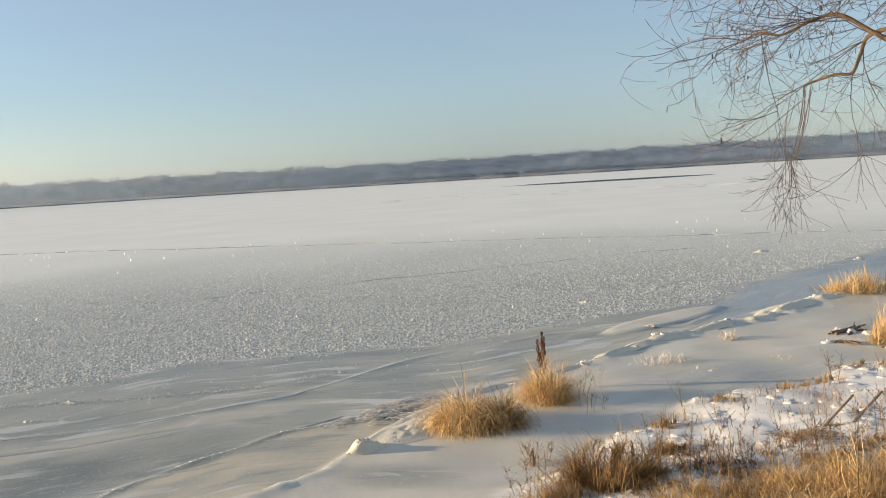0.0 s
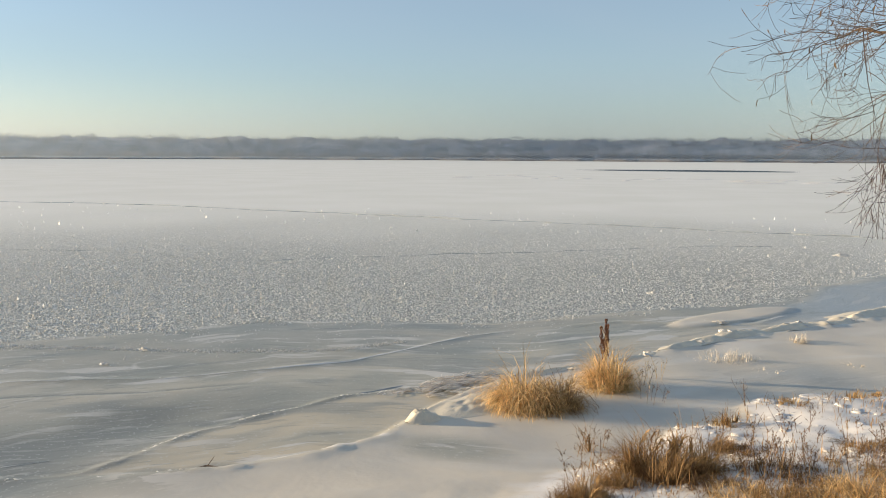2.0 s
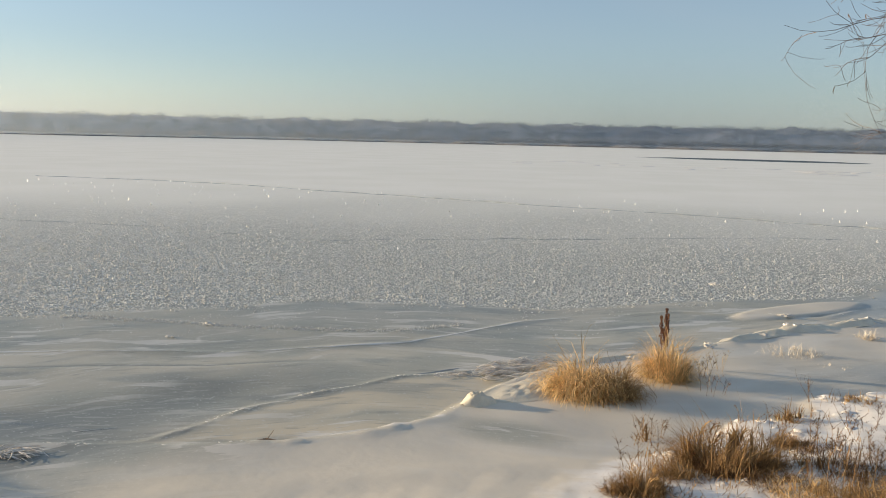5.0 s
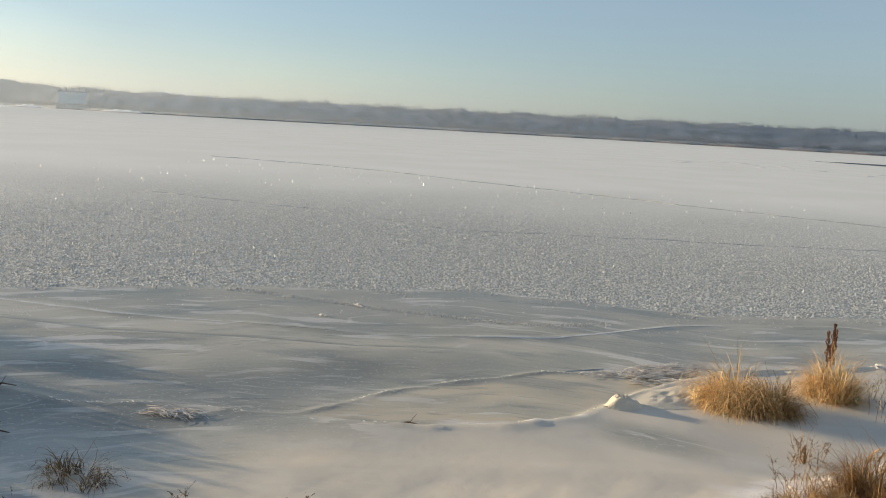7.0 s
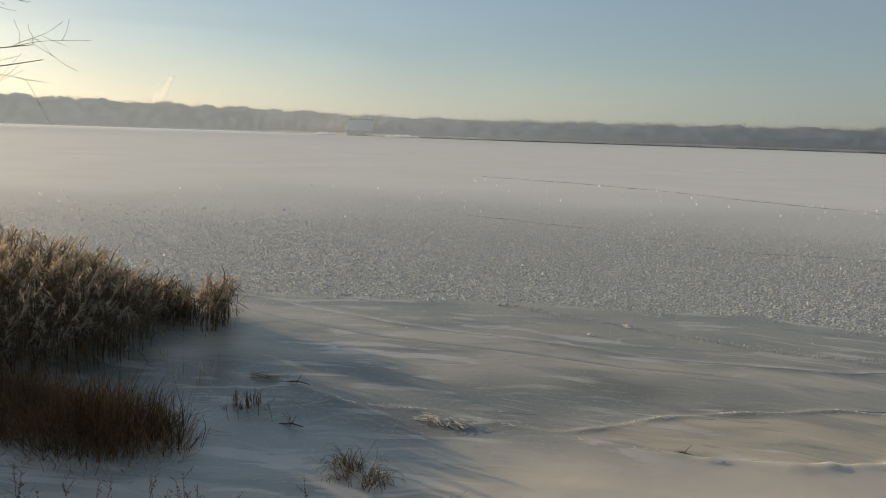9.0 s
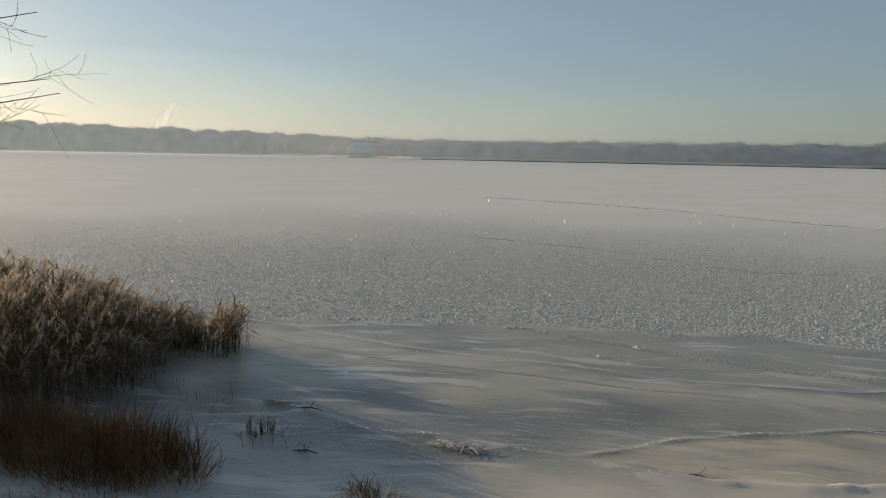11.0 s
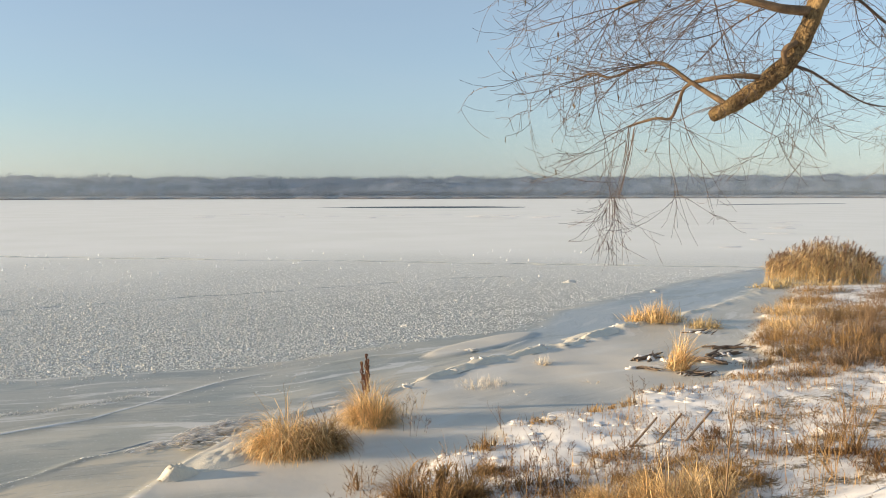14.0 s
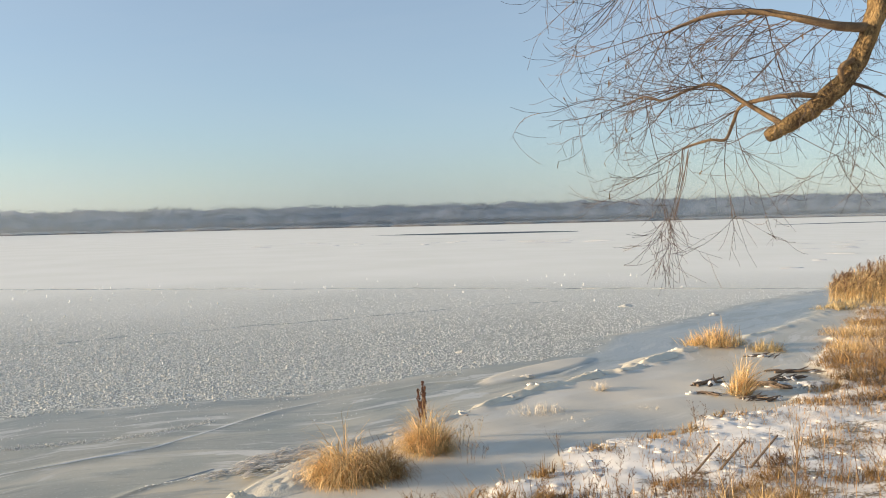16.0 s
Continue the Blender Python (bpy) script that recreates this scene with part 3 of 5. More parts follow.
        p = Vector((x, y, -0.004))
        n = len(sh.v)
        sh.v += [tuple(p - u), tuple(p + u), tuple(p + u * 0.3 + Vector((0, 0, s * 2.2))), tuple(p + Vector((-u.y, u.x, 0)) * 0.5)]
        sh.f += [(n, n + 1, n + 2), (n + 1, n + 3, n + 2), (n + 3, n, n + 2)]
    tagged(part("ice_crystals", sh, GLINT), "clear standing ice crystals that glint in the sun", "ice crystals", kind="stuff")


build_glints()


# ---------- far shore ----------
def far_radius(az):
    """Distance of the far shore by bearing, in degrees to the left of +y."""
    return float(np.interp(az, [-60, -29, -10, 0, 25, 45, 52, 57, 62, 80, 110], [700, 600, 540, 520, 560, 560, 600, 740, 850, 960, 1000]))


def far_point(az, r, z=0.0):
    a = radians(az)
    return Vector((-math.sin(a) * r, math.cos(a) * r, z))


def woods_height(a):
    tall = float(np.interp(a, [-46, -29, 0, 25, 45, 54, 59, 80, 100], [14.5, 14.2, 14.2, 14.2, 13.4, 13.2, 15, 19, 20]))
    return tall * (0.95 + 0.06 * math.sin(a * 2.1) * math.sin(a * 0.77 + 1) + 0.07 * noise.noise(Vector((a * 1.3, 4, 0))))


def build_far_shore():
    sh = Shape()
    steps = [(-60 + i * 0.5) for i in range(341)]
    for az in steps:
        r = far_radius(az) + 3 * math.sin(az * 1.7) + 2 * math.sin(az * 4.1)
        for dr, z in ((-2, -0.2), (1, 0.5), (5, 1.7), (14, 2.0), (60, 2.4), (500, 6.0), (1500, 10.0)):
            sh.v.append(tuple(far_point(az, r + dr, z)))
    for i in range(len(steps) - 1):
        for k in range(6):
            q = i * 7 + k
            sh.f.append((q, q + 1, q + 8, q + 7))
    tagged(part("far_bank", sh, FAR_SOIL, smooth=True), "low far river bank of dark soil and snow", "river bank", kind="structure")
    rng = np.random.RandomState(3)

    def grove(name, az, rad, h, wide, n, length, width, material, label, category):
        """Bare trees as thousands of fine upright twig sprays inside each crown."""
        m = len(az)
        A = np.radians(np.repeat(az, n))
        H, W, D = np.repeat(h, n), np.repeat(wide, n), np.repeat(rad, n)
        k = m * n
        d = rng.normal(size=(k, 3))
        d *= (rng.uniform(0.75, 1.08, k) / np.linalg.norm(d, axis=1))[:, None]
        d[:, 2] = np.where(rng.uniform(0, 1, k) < 0.3, rng.uniform(-1, 0.2, k), d[:, 2])
        C = np.column_stack([-np.sin(A) * D + d[:, 0] * W, np.cos(A) * D + d[:, 1] * W, 1.8 + H * (0.5 + 0.5 * d[:, 2])])
        U = np.column_stack([d[:, 0] * 0.5 + rng.normal(0, 0.25, k), d[:, 1] * 0.5 + rng.normal(0, 0.25, k), 0.9 + rng.normal(0, 0.25, k)]) * (length * rng.uniform(0.5, 1.4, k))[:, None]
        g = rng.uniform(0, 6.28, k)
        S = np.column_stack([np.cos(g), np.sin(g), 0 * g]) * (width * rng.uniform(0.5, 1.4, k))[:, None]
        V = np.stack([C - U, C - S, C + U, C + S], 1).astype(np.float32)
        me = bpy.data.meshes.new(name)
        me.vertices.add(4 * k)
        me.vertices.foreach_set("co", V.ravel())
        me.loops.add(4 * k)
        me.loops.foreach_set("vertex_index", np.arange(4 * k, dtype=np.int32))
        me.polygons.add(k)
        me.polygons.foreach_set("loop_start", np.arange(0, 4 * k, 4, dtype=np.int32))
        me.update(calc_edges=True)
        me.materials.append(material)
        tagged(new(name, me), label, category, kind="stuff")

    az, rad, high = [], [], []
    a = -36.0
    while a < 86:
        r0 = far_radius(a)
        tall, clumpy = woods_height(a), 1.0
        for row, dist in enumerate((50, 72, 100)):
            az.append(a + rng.uniform(-0.15, 0.15))
            rad.append(r0 + dist + rng.uniform(-8, 8))
            high.append((tall + row * 0.8) * clumpy * rng.uniform(0.86, 1.06) * r0 / 560)
        a += 0.34 * 580 / r0
    az, rad, high = np.array(az), np.array(rad), np.array(high)
    high = np.minimum(high, 30)
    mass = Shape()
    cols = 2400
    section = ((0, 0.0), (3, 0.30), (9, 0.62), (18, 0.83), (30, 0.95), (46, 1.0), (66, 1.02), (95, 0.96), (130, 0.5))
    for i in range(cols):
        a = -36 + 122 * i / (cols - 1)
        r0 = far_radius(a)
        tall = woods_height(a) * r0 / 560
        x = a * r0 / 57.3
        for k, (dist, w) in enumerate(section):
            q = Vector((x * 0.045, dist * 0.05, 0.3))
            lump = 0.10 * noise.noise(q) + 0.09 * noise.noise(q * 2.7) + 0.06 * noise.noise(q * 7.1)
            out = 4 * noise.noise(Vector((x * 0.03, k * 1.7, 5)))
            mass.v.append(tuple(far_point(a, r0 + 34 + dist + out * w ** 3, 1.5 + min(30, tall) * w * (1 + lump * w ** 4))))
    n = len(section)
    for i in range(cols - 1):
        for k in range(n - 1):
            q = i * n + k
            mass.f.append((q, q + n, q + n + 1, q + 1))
    tagged(part("far_woods", mass, FAR_TREES, smooth=True), "bare winter woods along the far bank, greyed by painted haze", "woods", kind="stuff")
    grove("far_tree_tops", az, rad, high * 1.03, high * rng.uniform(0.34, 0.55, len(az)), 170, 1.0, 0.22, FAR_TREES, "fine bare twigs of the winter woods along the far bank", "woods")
    az = rng.uniform(-36, 86, 900)
    rad = np.array([far_radius(q) for q in az]) + rng.uniform(4, 42, 900)
    high = rng.uniform(1.5, 4.2, 900)
    grove("far_scrub", az, rad, high, high * 0.8, 60, 0.6, 0.22, FAR_SCRUB, "low pale grey scrub along the far waterline", "scrub")


build_far_shore()


def boxed(sh, c, ax, ay, x0, x1, y0, y1, z0, z1):
    n = len(sh.v)
    for z in (z0, z1):
        for x, y in ((x0, y0), (x1, y0), (x1, y1), (x0, y1)):
            sh.v.append(tuple(c + ax * x + ay * y + Vector((0, 0, z))))
    for f in ((3, 2, 1, 0), (4, 5, 6, 7), (0, 1, 5, 4), (1, 2, 6, 5), (2, 3, 7, 6), (3, 0, 4, 7)):
        sh.f.append(tuple(n + k for k in f))


def build_station():
    az, r = 53.9, 655
    c = far_point(az, r)
    ay = far_point(az, 1)
    ax = Vector((ay.y, -ay.x, 0))
    top = root("pumping_station", (0, 0, 0), "pale blue flat-roofed pumping station on the far bank", "building")

    def piece(name, material, *dims, parent=top, label=""):
        sh = Shape()
        boxed(sh, c, ax, ay, *dims)
        return part(name, sh, material, parent, label)

    piece("plinth", FAR_SOIL, -11, 11, -1, 12, 0.0, 4.0)
    wall = piece("wall", PANEL, -9.5, 9.5, 0, 11, 4.0, 12.0)
    for k in range(7):
        piece("window", GLAZING, -8.6 + k * 2.5, -7.1 + k * 2.5, -0.12, 0.1, 7.4, 10.2, parent=wall, label="dull blue glazing")
    piece("roof", PANEL_DARK, -10, 10, -0.6, 11.6, 12.0, 13.0)
    for k in range(5):
        piece("roof_mast", PANEL_DARK, -8.6 + k * 4.2, -7.9 + k * 4.2, 3, 3.7, 13.0, 15.2 + 0.5 * (k % 2))
    for x0, x1, d in ((-36, -20, -30), (17, 42, -84)):
        sh = Shape()
        n = 14
        for i in range(n):
            u = i / (n - 1)
            w = math.sin(u * math.pi) ** 0.6
            x = x0 + (x1 - x0) * u
            for y, z in ((d, 0.15), (d + 6, 0.8 * w + 0.15), (d + 16, 1.5 * w + 0.3 + 0.5 * math.sin(i * 1.7)), (d + 24, 0.6)):
                sh.v.append(tuple(c + ax * x + ay * y + Vector((0, 0, z))))
        for i in range(n - 1):
            for k in range(3):
                q = i * 4 + k
                sh.f.append((q, q + 4, q + 5, q + 1))
        tagged(part("snow_slope", sh, SNOW, smooth=True), "snow-covered slipway slope on the far bank", "snow slope", "snow slopes beside the station")


def build_unseen_woods():
    """Unseen bare trees added on the high bank behind, to block skylight from the south."""
    rnd = random.Random(19)
    sh = Shape()
    for i in range(70):
        x = -55 + i * 1.45 + rnd.uniform(-0.5, 0.5)
        y = -13 - 7 * rnd.random()
        z = height(x, y)
        h = rnd.uniform(8, 12)
        c = Vector((x, y, z))
        sh.tube([c - Vector((0, 0, 0.2)), c + Vector((0.1, 0, h * 0.5)), c + Vector((0, 0.1, h))], [0.16, 0.11, 0.03], 6)
        for k in range(90):
            a = rnd.uniform(0, 6.28)
            u = rnd.uniform(0.15, 1.0)
            p = c + Vector((0, 0, h * u))
            d = Vector((math.cos(a), math.sin(a), rnd.uniform(0.3, 1.2))).normalized()
            l = h * 0.3 * (1.15 - u)
            sh.ribbon([p, p + d * l * 0.5, p + d * l], [0.05, 0.09, 0.02], Vector((-math.sin(a), math.cos(a), 0.3)))
    tagged(part("unseen_bank_woods", sh, BROWN_GRASS), "unseen bare brown trees added on the near bank to block skylight", "woods", kind="stuff")


build_station()
build_unseen_woods()


def build_steam():
    m, t, p = nodes("steam")
    p.inputs["Base Color"].default_value = (0.9, 0.89, 0.87, 1)
    p.inputs["Roughness"].default_value = 1.0
    tl = t.nodes.new("ShaderNodeBsdfTranslucent")
    tl.inputs[0].default_value = (0.9, 0.89, 0.87, 1)
    tr = t.nodes.new("ShaderNodeBsdfTransparent")
    m1, m2 = t.nodes.new("ShaderNodeMixShader"), t.nodes.new("ShaderNodeMixShader")
    m1.inputs[0].default_value, m2.inputs[0].default_value = 0.85, 0.11
    t.links.new(p.outputs[0], m1.inputs[1])
    t.links.new(tl.outputs[0], m1.inputs[2])
    t.links.new(tr.outputs[0], m2.inputs[1])
    t.links.new(m1.outputs[0], m2.inputs[2])
    t.links.new(m2.outputs[0], t.nodes["Material Output"].inputs[0])
    sh = Shape()
    rnd = random.Random(4)
    for lean, top, fat, shells in ((-0.25, 62, 0.8, (0.9,)), (-1.3, 86, 1.0, (1.0, 0.6))):
        pts, radii = [], []
        for i in range(34):
            u = i / 33
            pts.append(far_point(67.4 + lean * u * u + 0.05 * math.sin(u * 11 + top), 1500 + top, 6 + top * u))
            radii.append(fat * (3.5 + 8 * u + 1.8 * math.sin(u * 15 + top) * u) * math.sqrt(max(0.001, 1 - u ** 6)))
        for k in shells:
            sh.tube(pts, [q * k for q in radii], 24)
    tagged(part("steam_plume", sh, m, smooth=True), "pale column of steam rising behind the far woods", "steam")


build_steam()


def build_haze_sheets():
    """See-through sheets added for distance haze over the far side of the river, thinning out with height."""
    m, t, p = nodes("haze_sheets")
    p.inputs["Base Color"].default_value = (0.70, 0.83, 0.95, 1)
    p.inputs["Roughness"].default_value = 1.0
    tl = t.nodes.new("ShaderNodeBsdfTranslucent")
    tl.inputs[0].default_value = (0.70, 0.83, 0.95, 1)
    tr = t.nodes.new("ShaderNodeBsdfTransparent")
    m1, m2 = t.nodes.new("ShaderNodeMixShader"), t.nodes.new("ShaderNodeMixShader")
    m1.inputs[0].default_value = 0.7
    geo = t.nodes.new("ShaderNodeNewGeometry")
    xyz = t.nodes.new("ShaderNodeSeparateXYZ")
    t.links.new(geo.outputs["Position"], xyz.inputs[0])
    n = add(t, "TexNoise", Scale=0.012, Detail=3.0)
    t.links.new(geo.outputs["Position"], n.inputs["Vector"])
    # denser to the left: the haze's glow towards the sun, built in
    sunward = calc(t, "MULTIPLY", ramp(t, xyz.outputs[0], -230.0, -480.0), 0.035)
    thick = calc(t, "MULTIPLY", ramp(t, xyz.outputs[2], 62.0, 4.0), calc(t, "ADD", calc(t, "ADD", calc(t, "MULTIPLY", n.outputs[0], 0.02), HAZE_SHARE), sunward))
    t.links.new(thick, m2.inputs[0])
    t.links.new(p.outputs[0], m1.inputs[1])
    t.links.new(tl.outputs[0], m1.inputs[2])
    t.links.new(tr.outputs[0], m2.inputs[1])
    t.links.new(m1.outputs[0], m2.inputs[2])
    t.links.new(m2.outputs[0], t.nodes["Material Output"].inputs[0])
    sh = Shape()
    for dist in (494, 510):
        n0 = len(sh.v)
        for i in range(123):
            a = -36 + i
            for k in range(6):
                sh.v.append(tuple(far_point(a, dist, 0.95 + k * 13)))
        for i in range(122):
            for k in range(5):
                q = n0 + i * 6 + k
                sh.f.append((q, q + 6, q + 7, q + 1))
    tagged(part("haze_sheets", sh, m, smooth=True), "pale see-through sheets standing in for haze along the far bank", "mist", kind="stuff")


HAZE_SHARE = 0.11
build_haze_sheets()


def lens(name, c, length, width, material, label, category, group="", turn=0.0, thick=0.02, seed=0, n=26):
    """A flat uneven patch lying on the ice."""
    sh = Shape()
    a = radians(turn)
    ux, uy = Vector((math.cos(a), math.sin(a), 0)), Vector((-math.sin(a), math.cos(a), 0))
    for ring, z in ((1.0, 0.0), (0.86, thick), (0.0, thick * 1.2)):
        for k in range(n):
            g = 2 * math.pi * k / n
            w = (1 + 0.28 * noise.noise(Vector((math.cos(g) * 2 + seed, math.sin(g) * 2, seed)))) * ring
            q = Vector((c[0], c[1], 0)) + ux * math.cos(g) * length / 2 * w + uy * math.copysign(abs(math.sin(g)) ** 1.3, math.sin(g)) * width / 2 * w
            sh.v.append((q.x, q.y, height(q.x, q.y) + 0.004 + z))
    for j in range(2):
        for k in range(n):
            sh.f.append((j * n + k, j * n + (k + 1) % n, (j + 1) * n + (k + 1) % n, (j + 1) * n + k))
    return tagged(part(name, sh, material, smooth=True), label, category, group)


lens("open_water", (5.5, 213), 52, 25, WATER, "long dark strip of open water in the river ice", "open water", "open water leads", -1, 0.01, 1)
lens("open_water", (118, 256), 62, 12, WATER, "thin dark strip of open water far out on the ice", "open water", "open water leads", 25, 0.01, 2)
rr = random.Random(21)
for i in range(26):
    x = rr.uniform(-32, 24)
    lens("snow_patch", (x, 126 + rr.uniform(-9, 14) - 0.25 * x), rr.uniform(1.2, 4.5), rr.uniform(0.7, 2.2), SNOW, "small white patch of drifted snow on the far ice", "snow patch", "snow patches on the ice", rr.uniform(-15, 10), 0.05, i, 12)
for i in range(22):
    lens("snow_patch", (rr.uniform(18, 60), rr.uniform(52, 110)), rr.uniform(0.8, 3), rr.uniform(0.5, 1.4), SNOW, "small white patch of drifted snow on the far ice", "snow patch", "snow patches on the ice", rr.uniform(-15, 10), 0.04, i + 40, 12)


def crack(line, width, high, seed, material=None, label="long thin refrozen grey crack across the frosted river ice"):
    """A refrozen crack: a low uneven welt of grey ice."""
    sh = Shape()
    rnd = random.Random(seed)
    pts = []
    for a, b in zip(line[:-1], line[1:]):
        n = max(2, int(math.dist(a, b) / (0.2 if material else 0.5)))
        for k in range(n):
            u = k / n
            pts.append((a[0] + (b[0] - a[0]) * u, a[1] + (b[1] - a[1]) * u))
    run = 0
    for i in range(1, len(pts) - 1):
        p, q = Vector(pts[i - 1]), Vector(pts[i + 1])
        d = (q - p).normalized()
        s = Vector((-d.y, d.x))
        run += (0.02 if material else 0.16) * rnd.uniform(-1, 1) - run * 0.1
        w = width * (0.35 + rnd.random() * 0.9) * (0.2 + abs(math.sin(i * 0.071 + seed)))
        c = Vector(pts[i]) + s * run
        low = 0.002 if material else -0.01
        for k, z in ((-1, low), (0, low * 0.5 + high * rnd.uniform(0.4, 1.2)), (1, low)):
            sh.v.append((c.x + s.x * w * k, c.y + s.y * w * k, z + (height(c.x + s.x * w * k, c.y + s.y * w * k) if material else 0.0)))
    for i in range(len(sh.v) // 3 - 1):
        for k in range(2):
            q = i * 3 + k
            sh.f.append((q, q + 1, q + 4, q + 3))
    return tagged(part("ice_crack", sh, material or GREY_ICE), label, "ice crack", "cracks in the ice")


crack([(-50.5, 49.7), (-39.4, 51.0), (-28, 49.3), (-16.9, 46.6), (-9.4, 44.8), (-3, 43.5), (2.7, 42.1), (10, 40.3), (24, 37.6)], 0.11, 0.05, 1)
crack([(-13.0, 24.6), (-9.5, 27.1), (-3.9, 30.1), (2.4, 34.6), (6, 36)], 0.05, 0.02, 2)
# grey welt set beside the crack for the dark shadow line along it
crack([(p[0] + 0.05, p[1] - 0.05) for p in CRACK], 0.045, 0.016, 6)
crack([tuple(p) for p in RIM[1:10]], 0.036, 0.003, 7, ICE, "thin pale weld line along the edge of the smooth ice")
crack([(-6.65, 7.08), (-6.04, 7.5), (-5.6, 7.9)], 0.03, 0.004, 9, ICE, "short dotted white crack beside a longer one")
crack([(-30, 25), (-20, 25.5), (-14, 24.5), (-9, 24.6)], 0.04, 0.02, 3)


# ---------- shore ice ----------
def chunk(name, x, y, rx, ry, rz, material, label, category, group="", seed=0, rough=0.5, flat=True, smooth=True):
    sh = Shape()
    sh.blob((x, y, height(x, y) - 0.01), rx, ry, rz, seed, rough, 14, 7, flat)
    return tagged(part(name, sh, material, smooth=smooth), label, category, group)


def mound(x, y, turn, long, wide, high, material, label, category, group="", seed=0, notch=0.3, n=34):
    """A lump of ice that runs out smoothly into the sheet round it, with a broken top."""
    sh = Shape()
    c, q = math.cos(turn), math.sin(turn)
    grid = [(2 * i / (n - 1) - 1, 2 * k / (n - 1) - 1) for i in range(n) for k in range(n)]
    P = np.array([(x + c * u * long - q * v * wide, y + q * u * long + c * v * wide) for u, v in grid])
    for (u, v), (px, py), z in zip(grid, P, relief(P)):
        d = math.hypot(u, v) * (1 + 0.35 * noise.noise(Vector((u * 1.6 + seed, v * 1.6, seed))))
        body = max(0.0, 1 - d) ** 1.1 * 1.5
        body = min(body, 0.82 + notch * noise.noise(Vector((u * 4.5, v * 4.5, seed + 7))) + 0.5 * notch * noise.noise(Vector((u * 11, v * 11, seed))))
        sh.v.append((px, py, z + (high * body if d < 1 else -0.02)))
    for i in range(n - 1):
        for k in range(n - 1):
            a = i * n + k
            sh.f.append((a, a + n, a + n + 1, a + 1))
    return tagged(part("ice_mound", sh, material, smooth=True), label, category, group)


mound(-2.2, 10.02, 0.9, 0.25, 0.2, 0.16, CREAM_ICE, "rounded cream-coloured mound of shore ice with a notched top", "ice mound", seed=4)
mound(-1.72, 10.85, 1.0, 0.8, 0.42, 0.05, CREAM_ICE, "low cream-coloured swell of shore ice beside a grass tuft", "ice mound", seed=6, notch=0.6)
IB = "blocks along the ice ridge"
for i, (x, y, turn, long, wide, high) in enumerate(((1.45, 16.0, 0.9, 0.75, 0.22, 0.10), (2.35, 16.95, 0.7, 0.6, 0.2, 0.12), (3.3, 17.9, 0.75, 0.5, 0.24, 0.17), (4.2, 18.7, 0.6, 0.6, 0.25, 0.10), (5.3, 20.2, 0.85, 0.9, 0.34, 0.14), (6.5, 21.5, 0.7, 0.6, 0.3, 0.10), (0.3, 14.4, 0.8, 0.5, 0.13, 0.06), (-0.9, 13.1, 0.85, 0.7, 0.12, 0.05), (9.2, 24.0, 0.8, 0.8, 0.3, 0.09))):
    mound(x, y, turn, long * 1.45, wide * 1.25, high * 0.5, CREAM_ICE, "ragged bank of broken cream-white ice heaped on the ice ridge", "ice heap", IB, i + 10, 0.4)


def ridge_rubble():
    """Tilted slabs and splinters of broken ice along the ridge."""
    sh = Shape()
    rnd = random.Random(77)
    for line, n in ((RIDGE[17:25], 80), (RIDGE[13:17], 12)):
        for _ in range(n):
            k = rnd.randrange(len(line) - 1)
            p = Vector(line[k]).lerp(Vector(line[k + 1]), rnd.random())
            if noise.noise(Vector((p.x * 1.3, p.y * 1.3, 3))) < -0.05:
                continue
            x, y = p.x + rnd.gauss(0, 0.09), p.y + rnd.gauss(0, 0.09)
            e = rnd.uniform(0.02, 0.085)
            sh.blob((x, y, height(x, y) - 0.01), e * rnd.uniform(0.8, 1.8), e * rnd.uniform(0.4, 0.9), e * rnd.uniform(0.3, 0.9), rnd.random() * 90, 0.9, 7, 4)
    tagged(part("ice_rubble", sh, ICE), "small broken splinters of white ice along the ridge", "ice rubble", kind="stuff")


ridge_rubble()
for i, (x, y, s) in enumerate(((0.6, 22.0, 0.13), (7.16, 32.6, 0.2), (2.1, 18.25, 0.14), (-8.37, 12.7, 0.11), (-8.4, 11.6, 0.09), (9.6, 29.2, 0.18))):
    chunk("ice_shard", x, y, s * 1.1, s * 0.35, s * 0.5, ICE, "small jagged white shard of ice frozen into the river", "ice shard", "shards on the ice", i + 30, 0.6, True, False)


def crust():
    """Crumbs of white ice along the crack and the ridge."""
    sh = Shape()
    rnd = random.Random(8)
    for line, n, spread in ((CRACK, 420, 0.018), (RIDGE[3:23], 70, 0.06), (RIM, 50, 0.05)):
        for _ in range(n):
            k = rnd.randrange(len(line) - 1)
            p = Vector(line[k]).lerp(Vector(line[k + 1]), rnd.random())
            if math.sin(p.x * 3.1) * math.sin(p.y * 2.3) < -0.15:
                continue
            x, y = p.x + rnd.gauss(0, spread), p.y + rnd.gauss(0, spread)
            s = rnd.uniform(0.005, 0.017)
            sh.blob((x, y, height(x, y) - 0.005), s * rnd.uniform(1, 3.5), s, s * rnd.uniform(0.25, 0.7), rnd.random() * 90, 0.6, 6, 3)
    tagged(part("ice_crumbs", sh, FROST_WHITE), "white crumbs of ice along cracks in the shore ice", "ice crumbs", kind="stuff")


crust()


# ---------- plants ----------
def blade(sh, p, length, lean, az, width, rnd, droop=0.6, seg=4, kink=0.0):
    """One blade or stalk that leans to az and droops along its length."""
    pts = [p.copy()]
    tilt = lean
    step = length / seg
    side = Vector((math.cos(az + 1.57 + rnd.uniform(-0.6, 0.6)), math.sin(az + 1.57 + rnd.uniform(-0.6, 0.6)), 0))
    for i in range(seg):
        d = Vector((math.sin(tilt) * math.cos(az), math.sin(tilt) * math.sin(az), math.cos(tilt)))
        pts.append(pts[-1] + d * step)
